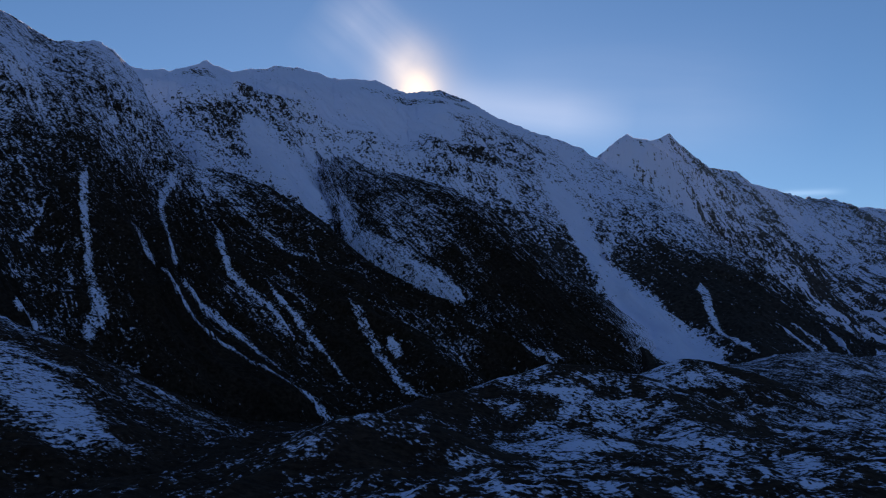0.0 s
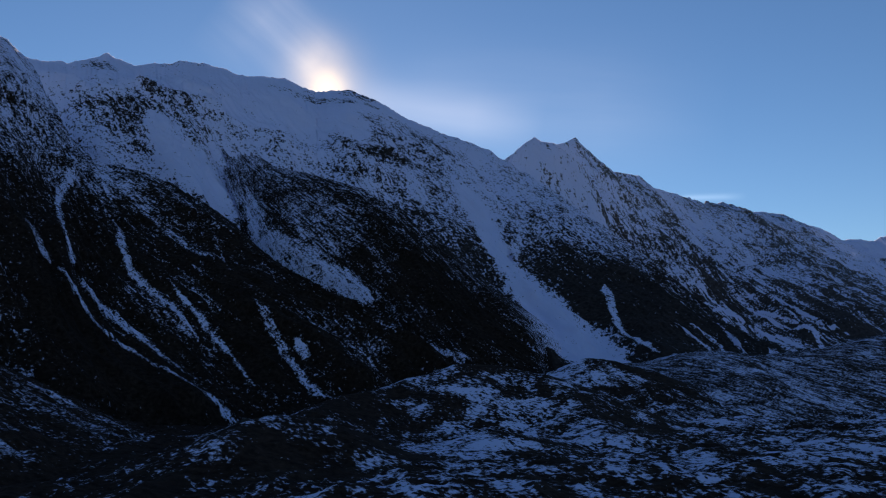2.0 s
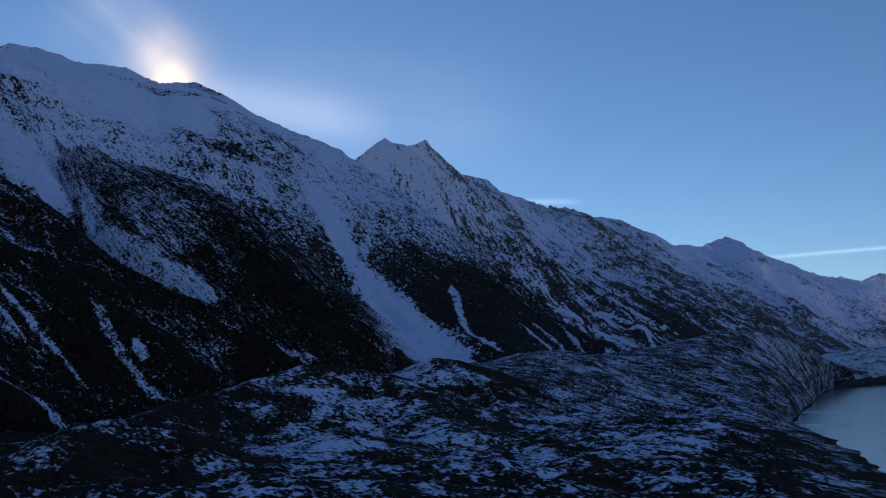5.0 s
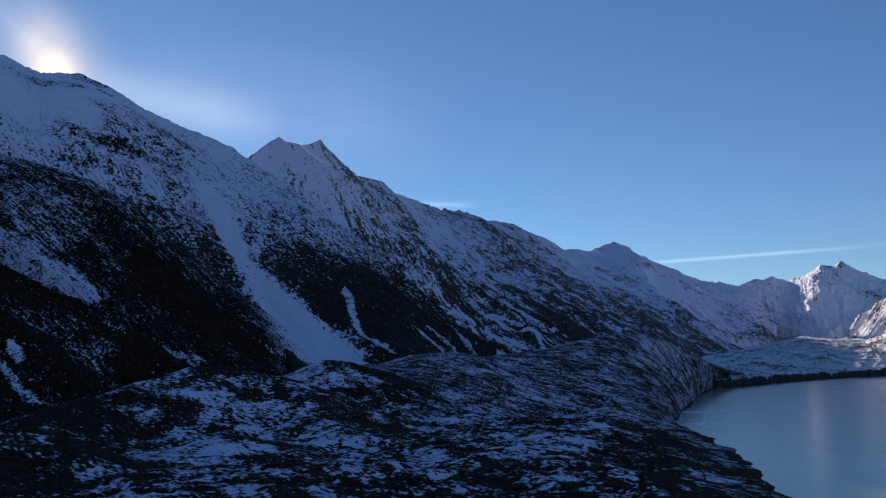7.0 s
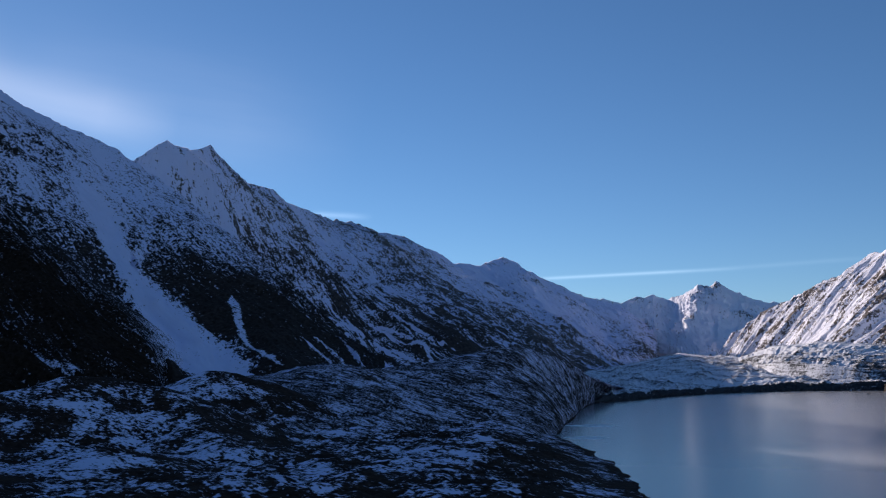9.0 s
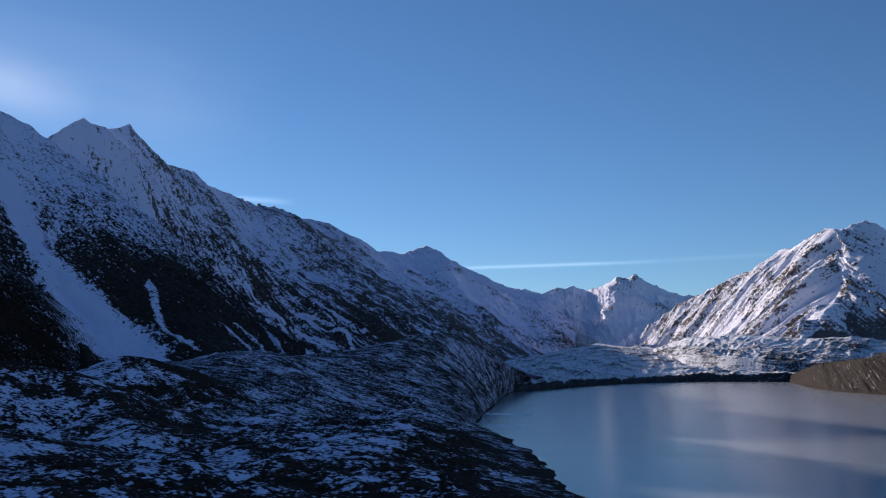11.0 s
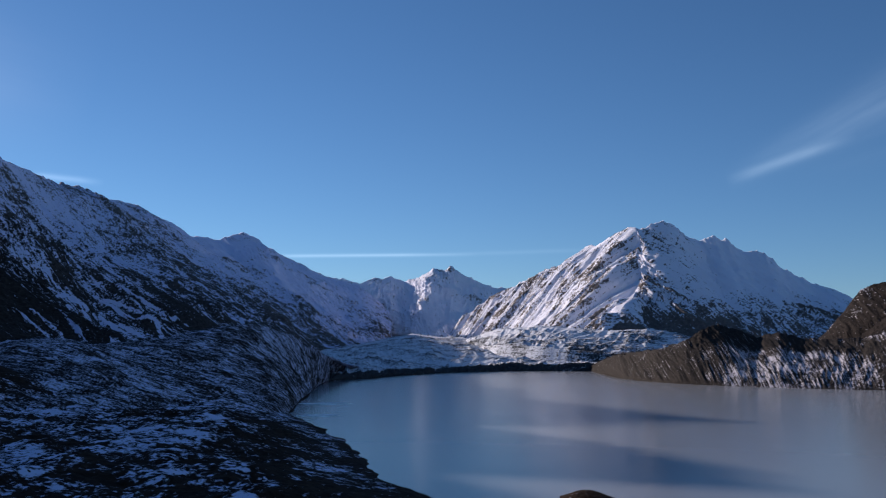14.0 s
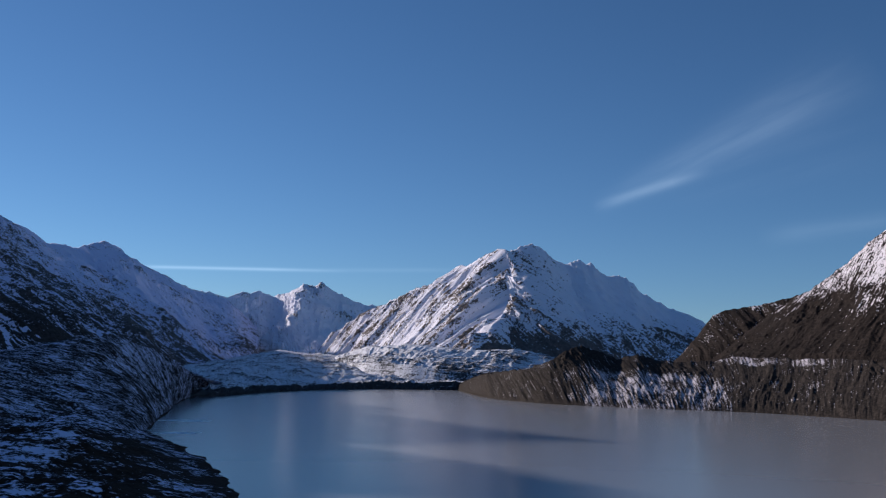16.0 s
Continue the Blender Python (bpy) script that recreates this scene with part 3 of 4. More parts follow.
MOUND = [(-14.42, 236, 12), (-12.62, 242, 13), (-10.09, 259, 15), (-7.31, 281, 23), (-5.68, 298, 27), (-4.01, 304, 28), (-2.31, 307, 27), (-0.24, 304, 22), (1.85, 292, 16), (3.93, 270, 8)]
TOE = [(-4.66, 360, 17), (-2.31, 394, 24), (-0.19, 428, 29), (2.22, 450, 31), (4.19, 467, 37), (7.06, 478, 44), (9.4, 484, 43), (12.05, 472, 38), (13.47, 450, 31), (14.83, 416, 23), (16.84, 360, 12), (18.81, 315, 5), (19.78, 292, 3)]
HUMP = [(7.58, 338, 15), (9.35, 349, 19), (11.31, 349, 16)]
HUMMOCKS = [(13.49, 562, 38), (14.91, 574, 46), (16.3, 579, 45), (18.36, 579, 39), (19.01, 562, 31)]
KNOLL = [(53.77, 292, 0), (54.63, 292, 2), (55.47, 292, 0)]

BUTTRESS_CHUTES, FACE_CHUTES, SPUR_CHUTES, TWIN_CHUTES, MORAINE_CHUTES, BARE, SPECKLED, CLEAN, CRAGS, FIELD_SNOW, FIELD_BARE = [], [], [], [], [], [], [], [], [], [], []


# snow chutes, bare rock and thinly snowed rock: bearing, distance, half width
BUTTRESS_CHUTES.append([(-21.74, 670, 3), (-21.89, 638, 2.8), (-21.64, 602, 2.7), (-21.24, 578, 2.9), (-20.81, 562, 4.2), (-20.52, 552, 5.2), (-21.41, 533, 3)])
BUTTRESS_CHUTES.append([(-25.16, 511, 3.2), (-24.38, 519, 7.8), (-23.65, 512, 3.2)])
BUTTRESS_CHUTES.append([(-19, 642, 2), (-18.45, 624, 5.1), (-17.76, 615, 2.7)])
BUTTRESS_CHUTES.append([(-17.26, 609, 1.9), (-16.41, 597, 3), (-15.04, 572, 2.5), (-13.32, 569, 2.5), (-11.6, 554, 2.1), (-9.86, 546, 1.7), (-8.12, 541, 2), (-7.16, 531, 4.7)])
BUTTRESS_CHUTES.append([(-16.12, 616, 4.3), (-14.74, 605, 6.1), (-13.36, 593, 5.9), (-12.32, 582, 4.4), (-11.45, 574, 2.5), (-10.05, 558, 1.4)])
BUTTRESS_CHUTES.append([(-14.03, 712, 4.1), (-13.64, 663, 2.9), (-12.75, 647, 2.8), (-11.69, 633, 2.8), (-10.98, 623, 1.9), (-9.22, 598, 1.1)])
BUTTRESS_CHUTES.append([(-11.02, 646, 1.2), (-9.6, 624, 2.7), (-8.35, 604, 3.4), (-7.47, 594, 1.5), (-5.87, 561, 1.1)])
BUTTRESS_CHUTES.append([(-6.02, 631, 1.2), (-5.2, 613, 3.1), (-4.3, 594, 3.7), (-3.23, 576, 3.2), (-2.35, 557, 2.4), (-1.28, 553, 2.1)])
BUTTRESS_CHUTES.append([(-16.32, 767, 4.4), (-17.28, 726, 4.1), (-17.49, 686, 2.2), (-16.83, 644, 1.6), (-16.4, 626, 2.4)])
BUTTRESS_CHUTES.append([(-23.91, 621, 1.2), (-24.61, 597, 1.1), (-25.16, 582, 1.1)])
BUTTRESS_CHUTES.append([(-8.45, 715, 0.9), (-7.35, 664, 0.8)])
BUTTRESS_CHUTES.append([(-3.24, 595, 3.7), (-2.6, 583, 2.6)])
FACE_CHUTES.append([(-12.27, 1020, 14.5), (-11.53, 986, 17.6), (-10.09, 943, 19.2), (-8.65, 911, 9.2), (-7.58, 894, 2.8)])
SPUR_CHUTES.append([(-6.53, 938, 4.2), (-6.08, 894, 6.2), (-5.71, 850, 9.1), (-4.34, 817, 11.3), (-2.18, 789, 11.9), (-0.03, 764, 10.5), (1.33, 746, 4.7)])
SPUR_CHUTES.append([(5.11, 689, 0.9), (6.34, 676, 3), (7.38, 672, 5)])
FACE_CHUTES.append([(6.7, 1089, 18.1), (7.58, 1066, 20.3), (8.45, 1025, 16.9), (9.13, 980, 13.6), (9.9, 954, 15.6), (10.64, 930, 21), (11.64, 898, 24.7), (12.63, 857, 26.8), (13.94, 826, 33), (15.57, 765, 30), (17.4, 750, 17)])
FACE_CHUTES.append([(11.08, 1060, 3.4), (10.63, 1002, 4.4), (10.15, 961, 5.4)])
FACE_CHUTES.append([(3.62, 1042, 8), (4.51, 999, 12.7), (5.04, 975, 4.9)])
FACE_CHUTES.append([(2.19, 1095, 9.8), (3.27, 1063, 8.1)])
FACE_CHUTES.append([(16.05, 940, 7.7), (16.35, 891, 4.5), (16.96, 835, 3.1), (17.9, 811, 4.1), (18.88, 781, 6.3)])
FACE_CHUTES.append([(18.86, 1021, 2.6), (19.94, 980, 4.3), (21.16, 994, 5), (22.65, 964, 4.2), (24.39, 868, 3.8)])
FACE_CHUTES.append([(20.17, 890, 2.2), (21.08, 878, 3.8), (22.12, 861, 4.3)])
TWIN_CHUTES.append([(22.14, 1986, 5), (23.6, 1954, 6.1), (25.88, 1924, 7.2)])
TWIN_CHUTES.append([(21.19, 1953, 4.9), (23.12, 1953, 6.1), (25.53, 1946, 7.3), (27.57, 1890, 7.1)])
TWIN_CHUTES.append([(24.53, 2049, 5.1), (26.59, 1970, 7.4), (28.96, 1965, 8.6), (30.65, 802, 3.5)])
FACE_CHUTES.append([(20.97, 904, 1.7), (22.37, 893, 2.8), (23.58, 844, 3.2)])
TWIN_CHUTES.append([(23.16, 2060, 3.9), (25.23, 2051, 5.1), (27.28, 1984, 5)])
TWIN_CHUTES.append([(19.97, 1117, 2.1), (22.07, 1967, 4.9), (24.16, 1952, 4.9), (26.21, 1906, 6)])
TWIN_CHUTES.append([(25.96, 2139, 4), (27.98, 2014, 5), (29.99, 1997, 6.2)])
FACE_CHUTES.append([(18.54, 1028, 1.9), (20.3, 963, 2.4), (22.4, 985, 2.5), (24.46, 857, 2.7)])
TWIN_CHUTES.append([(32.51, 2211, 6.9), (33.66, 2301, 10.1), (35.26, 2326, 7.3)])
MORAINE_CHUTES.append([(28.28, 1943, 6.1), (29.98, 827, 3.1), (31.99, 811, 2.5)])
MORAINE_CHUTES.append([(-27.12, 500, 2.5), (-25.94, 418, 2.4), (-22.92, 423, 2.9), (-19.78, 423, 2.6), (-16.53, 418, 2.1), (-12.51, 420, 1.8)])
MORAINE_CHUTES.append([(-25.53, 375, 11), (-23.99, 346, 16), (-22.73, 324, 17), (-20.87, 311, 11), (-19.2, 312, 4)])
MORAINE_CHUTES.append([(-26.76, 395, 6.4), (-24.69, 389, 8.3), (-22.55, 380, 6.6), (-20.36, 369, 3.2)])
MORAINE_CHUTES.append([(-18.79, 398, 1), (-16.49, 379, 1.2), (-12.49, 365, 1.1)])
MORAINE_CHUTES.append([(-20.09, 409, 1.3), (-15.52, 395, 1.2), (-11.49, 374, 1.2)])
BARE.append([(-17.69, 580, 10.9), (-13.95, 544, 17), (-10.53, 526, 14.8), (-8.45, 530, 5)])
BARE.append([(-7.49, 622, 8.6), (-5, 569, 12.8)])
BARE.append([(3.57, 784, 19.7), (7.44, 740, 23.1), (9.84, 710, 16), (10.84, 691, 9.5)])
BARE.append([(2.44, 583, 10.2), (5.27, 623, 6.2)])
BARE.append([(14.03, 930, 12.8), (15.49, 867, 11.9)])
BARE.append([(17.64, 877, 14.3), (19.5, 850, 13.8)])
BARE.append([(-25.5, 541, 10.2), (-23.21, 407, 7.6), (-18.17, 416, 7.8)])
SPECKLED.append([(-2.89, 639, 9.6), (-0.39, 617, 19.3), (2.09, 595, 13.4)])
SPECKLED.append([(-7.96, 946, 15.6), (-7.41, 904, 13.7)])
SPECKLED.append([(-3.64, 886, 22.5), (-0.75, 817, 25.8)])
SPECKLED.append([(-12.74, 637, 12), (-9.91, 596, 7.5)])
CLEAN.append([(-16.66, 1121, 14.7), (-16, 1068, 8.3)])
CLEAN.append([(-12.54, 1138, 14.9), (-9.54, 1123, 17.6), (-7.14, 1144, 25.4), (-5.03, 1114, 30.5), (-2.54, 1119, 33.4), (-0.39, 1113, 31.7), (0.7, 1084, 11.2)])
CLEAN.append([(-11.84, 1082, 12.7), (-9.48, 1070, 13.9), (-6.75, 1070, 15.2), (-4.66, 1072, 13.9)])
CLEAN.append([(-11.73, 1000, 9), (-10.55, 977, 15), (-9.36, 958, 14.6), (-8.32, 921, 9.3)])
CRAGS.append([(-16.21, 1135, 5.2), (-15.69, 1140, 6.7), (-15.17, 1107, 5.8)])
CRAGS.append([(-15.86, 1084, 6.4), (-14.42, 1069, 13.9), (-12.8, 1075, 9.8), (-12.08, 1065, 4.1)])
CRAGS.append([(-8.91, 1107, 5.1), (-8.42, 1102, 6.5)])
CRAGS.append([(-9.61, 1029, 5.3), (-8.61, 1060, 8.9), (-7.93, 1057, 5.5)])
CRAGS.append([(-9.66, 982, 4.4), (-9.09, 1017, 5.9), (-8.43, 1051, 5.4)])
CRAGS.append([(-7.74, 1025, 6.6), (-6.55, 1030, 9.3), (-5.68, 1023, 9.2), (-5.15, 1011, 6.5)])
CRAGS.append([(-6.04, 1046, 2.7), (-4.64, 1045, 4.7), (-3.86, 1036, 4)])
CRAGS.append([(-3.22, 1029, 2.6), (-2.33, 1044, 3.3), (-1.44, 1043, 2.7)])
CRAGS.append([(-3.91, 1163, 3.8), (-3.09, 1181, 6.9), (-2.2, 1205, 5.5)])
CRAGS.append([(0.16, 1099, 8.5), (1.42, 1140, 11.8), (3.24, 1162, 16.5), (4.7, 1159, 11.9), (6.89, 1153, 10.4)])
CRAGS.append([(0.71, 1052, 9.4), (2.52, 1062, 12.2), (4.33, 1075, 12.3), (6.15, 1084, 9.7)])
CRAGS.append([(-17.18, 1058, 6.8), (-15.32, 1011, 7.8), (-13.09, 1048, 8.1), (-10.79, 1037, 6.7)])
FIELD_SNOW.append([(3.45, 457, 2.9), (5.82, 445, 6.7), (8.23, 441, 8.3), (10.66, 427, 4.3)])
FIELD_SNOW.append([(7.9, 325, 1.6), (9.45, 333, 4.6), (11.18, 333, 2.1)])
FIELD_SNOW.append([(1.97, 427, 2.7), (3.47, 431, 3.8), (4.31, 424, 2.1)])
FIELD_SNOW.append([(13.47, 461, 4), (15.24, 548, 8.2), (17.37, 557, 8.3), (18.77, 545, 4.1)])
FIELD_SNOW.append([(-8.86, 274, 4.1), (-7.45, 279, 4.2), (-6.3, 292, 2.6), (-4.81, 298, 1.5)])
FIELD_SNOW.append([(0.3, 257, 2.6), (2.25, 241, 3), (4.23, 219, 1.9)])
FIELD_SNOW.append([(17.33, 432, 2.7), (20.14, 501, 5), (22.59, 483, 3)])
FIELD_BARE.append([(-5.66, 278, 4.2), (-3.53, 280, 6.3), (-1.35, 282, 6.4), (0.56, 292, 3.7)])
FIELD_BARE.append([(10.66, 474, 3), (12.06, 457, 4.6), (13.82, 432, 3.8)])
FIELD_BARE.append([(2.83, 395, 3.5), (4.17, 383, 4.3)])
FIELD_BARE.append([(11.7, 327, 2.9), (13.8, 263, 4), (16.59, 255, 3.9)])
CHUTES = BUTTRESS_CHUTES + FACE_CHUTES + SPUR_CHUTES + TWIN_CHUTES + MORAINE_CHUTES
RIM = [(-13.01, 1071, 0), (-11.24, 1047, 0), (-9.1, 1057, 0), (-6.58, 1047, 0), (-4.39, 1035, 0), (-2.93, 1036, 0), (-0.74, 1045, 0), (1.8, 1017, 0)]
RIB = [(-18.41, 1082, 0), (-16.1, 1045, 0), (-13.68, 1036, 0), (-11.93, 1031, 0)]

# ---- ground ----
LAKE = [place(b, d)[:2] for b, d, _ in SHORE] + [place(b, d)[:2] for b, d in [(42.7, 1640), (47, 1990), (50, 2170), (55, 2250)]] + [place(b, d)[:2] for b, d, _ in BANK_WATER] \
    + [place(b, d)[:2] for b, d in [(100, 975), (125, 675), (110, 218), (80, 180), (62, 195), (50, 232), (45, 281)]]


def inside(x, y, ring):
    hit = np.zeros(x.shape, bool)
    for (ax, ay), (bx, by) in zip(ring, ring[1:] + ring[:1]):
        cross = ((ay > y) != (by > y)) & (x < (bx - ax) * (y - ay) / (by - ay + 1e-12) + ax)
        hit ^= cross
    return hit


GRAIN = 0.75  # the size of the hummocks


def ground_sheet():
    bearings = np.concatenate([np.arange(-180, -30, 4.0), np.arange(-30, 52, 0.12), np.arange(52, 56, 0.2), np.arange(56, 100, 0.5), np.arange(100, 180.1, 4.0)])
    radii = np.concatenate([[0.01, 5, 60, 110], np.geomspace(190, 900, 290), np.geomspace(940, 12000, 40)])
    b, r = np.meshgrid(np.radians(bearings), radii)
    x, y = r * np.sin(b), r * np.cos(b)
    ring = [(u / GRAIN, v / GRAIN) for u, v in LAKE]
    off, _ = away_from(x, y, ring + ring[:1])
    wet = inside(x, y, ring)
    off = np.where(wet, -off, off) + 7 * fractal(x / 34, y / 34, 3, 5)
    lumps = 5 * fractal(x / 90, y / 90, 3, 11) + 3.4 * ribbed(x / 45, y / 45, 3, 23) + 1.3 * ribbed(x / 14, y / 14, 3, 31) + 0.5 * ribbed(x / 4.5, y / 4.5, 2, 37)
    lumps *= np.clip((2200 - r) / 900, 0, 1)
    dry = step(off, -3, 90)
    far_side = step(np.degrees(b), 40, 44) * step(r, 500, 900) + step(r, 1500, 2200)
    z = np.where(off < 0, np.maximum(off * 0.12, -12), 0) + dry * (14 + 0.02 * np.maximum(r - 700, 0) + lumps) * np.clip(1 - far_side, 0, 1) + step(off, -2, 10) * 1.2
    for line, fall in ((MOUND, 0.42), (TOE, 0.40), (HUMP, 0.3), (HUMMOCKS, 0.4), (KNOLL, 0.4)):
        top = np.full(x.shape, -99.0)
        for s, e in zip(line[:-1], line[1:]):
            d, w = away_from(x, y, [[v / GRAIN for v in place(*s)], [v / GRAIN for v in place(*e)]])
            top = np.maximum(top, (s[2] + (e[2] - s[2]) * w) / GRAIN - fall * np.sqrt(d * d + 25) + fall * 5)
        top += 0.35 * lumps
        z = 2.5 * np.logaddexp(z / 2.5, top / 2.5)
    p = np.stack([x, y, z], -1) * GRAIN
    n = normals(p)
    wave = 5 * fractal(x / 60, y / 60, 2, 79)
    lines = np.maximum(step(ribbed((x - 0.2 * y) / 34, (0.2 * x + y) / 17 + wave / 9, 3, 77), 0.3, 0.75), 0.8 * step(ribbed((x - 0.3 * y) / 15, (0.3 * x + y) / 7 + wave / 5, 2, 78), 0.35, 0.8))
    snow = -0.01 + 0.53 * step(x, -60, 110) - 0.42 * lines * (0.35 + 0.65 * step(x, -20, 130)) - np.clip(0.7 * (n[..., 0] - 0.05), -0.3, 0.3) + 0.34 * fractal(x / 70, y / 80, 3, 61) + 0.42 * fractal(x / 11, y / 18, 3, 67) - 0.35 * (1 - step(off, 0, 14)) + 0.03 * lumps
    bent = x + 6 * fractal(x / 40, y / 40, 2, 83)
    snow -= 0.3 * ribbed((x + 0.15 * y) / 16, (y - 0.15 * x) / 9 + bent / 50, 4, 87, 0.65)
    snow += 0.4 * chutes(p, FIELD_SNOW, 9) - 0.4 * chutes(p, FIELD_BARE, 9)
    snow -= 0.15 * (1 - step(r, 300, 560)) * step(x, 0, 130)
    flow = np.stack([x * 0.5 - y * 0.86, x * 0.86 + y * 0.5, z], -1) * GRAIN
    return tagged(bent_grid("ground", p, DEBRIS, snow, flow), "hummocky dark moraine debris with patchy snow beside the lake", "ground", kind="structure")


ground_sheet()

me = bpy.data.meshes.new("water")
me.from_pydata([(-6000, -6000, 0), (9000, -6000, 0), (9000, 9000, 0), (-6000, 9000, 0)], [], [(0, 1, 2, 3)])
me.materials.append(lake_water())
tagged(new("water", me), "calm milky blue-grey glacier lake", "lake", kind="structure")

# ---- mountains ----
def cover_of(sl, line, spread, top=0.9, low=0.05, seed=3, gully=0.014, cap=9e9, extra=0.0, ribs=0.16, rocks=0.5, veins=0.0):
    """Snow by height: little below the snow line, most above it, nearly all above the cap, more in hollows."""
    x, y, z = (sl.p[..., k] for k in range(3))
    edge = line + 30 * fractal(sl.s / 100, sl.q / 240, 3, seed)
    clean = np.maximum(chutes(sl.p, CLEAN, 14), step(z, cap - 20, cap + 40) * step(fractal(sl.s / 45, sl.q / 45, 3, seed + 5), -0.35, 0.0))
    snow = low + (top - low) * step(z, edge - spread, edge + spread) - gully * 1.3 * sl.d * (1 - clean) - ribs * sl.rib + veins * sl.vein * step(fractal(sl.s / 50, sl.q / 90, 2, seed + 8), -0.2, 0.3)
    snow = snow * (1 - clean) + 1.2 * clean - rocks * sl.rock * (1 - 0.75 * chutes(sl.p, CLEAN, 14))
    snow = snow + 0.3 * chutes(sl.p, SPECKLED, 16) - 0.34 * chutes(sl.p, BARE, 14) - 0.03 * chutes(sl.p, CRAGS, 6) * (1 + 4 * clean) - 0.2 * chutes(sl.p, [c for c in CRAGS if c[0][0] > -1], 9)
    lying, firm = chutes(sl.p, CHUTES), chutes(sl.p, [c for c in CHUTES if max(w for *_, w in c) > 14])
    lain = 0.74 + 0.4 * firm + extra + (0.45 - 0.3 * firm) * fractal(sl.s / 2.6, sl.q / 40, 3, seed)
    return snow * (1 - lying) + lying * lain


range_base = new("mountain_range")
tagged(range_base, "steep snowy mountain range with dark scrub-covered buttresses", "mountain")
a = Slope(RANGE_FOOT, RANGE_CREST, 1040, 300, jag=(3.5, 30)).lean(0.38).relief((26, 190, 700), (9, 60, 260), (3.4, 20, 70), (1.2, 8, 20), seed=4)
a.ridge(RIM, 17, 15).ridge(RIB, 12, 15).crags(3.2, 6, 5, 0.5, group=12, bare_or_hazed=(0.1, 0.5))
w = cover_of(a, 186, 95, 0.9, 0.15, cap=345, rocks=0.22, ribs=0.22, veins=0.2)
a.make("face", HIGH, w, range_base)
a.drifts(HIGH, w, range_base, FACE_CHUTES)
a = Slope(BUTTRESS_FOOT, BUTTRESS_CREST, 780, 260, hollow=1.05, jag=(2.5, 25)).lean(0.42).relief((22, 150, 600), (8, 50, 220), (3.0, 17, 60), (1.1, 7, 16), seed=14)
a.crags(2.6, 6, 15, 0.5, group=12, bare_or_hazed=(0.0, 0.45))
w = cover_of(a, 207, 105, 0.92, 0.1, rocks=0.35, ribs=0.26, veins=0.32)
a.make("buttress", SCRUB, w, range_base)
a.drifts(SCRUB, w, range_base, BUTTRESS_CHUTES)
a = Slope(SPUR_FOOT, SPUR_CREST, 460, 160, hollow=0.9, jag=(1, 25)).lean(1.5).relief((12, 120, 500), (6, 45, 200), (2.8, 16, 50), (1.1, 7, 16), seed=24)
w = cover_of(a, 216, 110, 0.76, 0.17, ribs=0.22, veins=0.25)
a.make("spur", SCRUB, w, range_base)
a.drifts(SCRUB, w, range_base, SPUR_CHUTES)

twin = tagged(new("twin_peaked_mountain"), "snow-covered twin-peaked ridge running down the valley", "mountain")
a = Slope(SHOULDER_FOOT, SHOULDER_CREST, 380, 90, hollow=1.0, back=(260, 0.8), jag=(1.5, 26)).lean(0.4).relief((9, 120, 400), (5, 45, 150), (2.4, 16, 50), (1, 8, 20), seed=31)
a.crags(3, 9, 32, 0.1, group=9, bare_or_hazed=(0.1, 0.4))
a.bare_or_hazed = step(a.p[..., 2], 180, 330)
a.make("near_summit", RIDGE, cover_of(a, 240, 120, 1.0, 0.6, rocks=0.4), twin)
a = Slope(TWIN_FOOT, TWIN_CREST, 960, 250, hollow=1.2, jag=(10, 90, 2500)).lean(0.3).relief((26, 240, 900), (12, 80, 320), (5, 26, 90), (2, 10, 30), seed=34, size=1)
a.crags(7, 13, 35, 0.3, group=11, bare_or_hazed=(0.0, 0.4))
w = cover_of(a, 240, 180, 0.9, 0.42, cap=700, gully=0.008, extra=0.4, rocks=0.35, ribs=0.24, veins=0.2) + 0.6 * (1 - step(a.v, 0.25, 0.7)) * fractal(a.s / 15, a.q / 420, 3, 9) + 0.32 * step(a.p[..., 0], 1500, 2400)
# scrub and dark scree pale up the valley by painted haze, and up the slope
a.bare_or_hazed = np.maximum(step(np.hypot(a.p[..., 0], a.p[..., 1]), 1700, 3300), step(a.p[..., 2], 250, 450))
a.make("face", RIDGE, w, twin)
a.drifts(RIDGE, w, twin, TWIN_CHUTES)

a = Slope(MORAINE_FOOT, MORAINE_CREST, 740, 150, hollow=1.0, back=(120, 0.2), jag=(1.5, 18)).lean(0.5, 0.7, 1.0, 1.3, 1.5).relief((5, 90, 300), (3, 30, 90), (1.6, 12, 26), (0.6, 5, 10), seed=44)
thing = new("lateral_moraine")
w = 0.53 - 0.05 * a.d - 0.1 * a.rib
a.make("flank", GULLY, w, thing, (0, 152))
tagged(a.make("shelf", DEBRIS, w + 0.2, thing, (151, None)), "snowy shelf")
tagged(thing, "long lateral moraine ridge of gravel dusted with snow", "moraine")
a = Slope(LEFT_MORAINE_FOOT, LEFT_MORAINE_CREST, 400, 150, hollow=1.0, back=(90, 0.3), jag=(1, 18)).lean(0.5).relief((4, 70, 200), (2.4, 25, 60), (1.2, 9, 16), seed=54)
thing = new("moraine_ridge")
w = 0.16 - 0.065 * a.d + 0.62 * chutes(a.p, CHUTES, 12) - 0.12 * a.rib
a.make("flank", DEBRIS, w, thing)
a.drifts(DEBRIS, w, thing, MORAINE_CHUTES)
tagged(thing, "sloping moraine ridge with snow on its crest", "moraine")

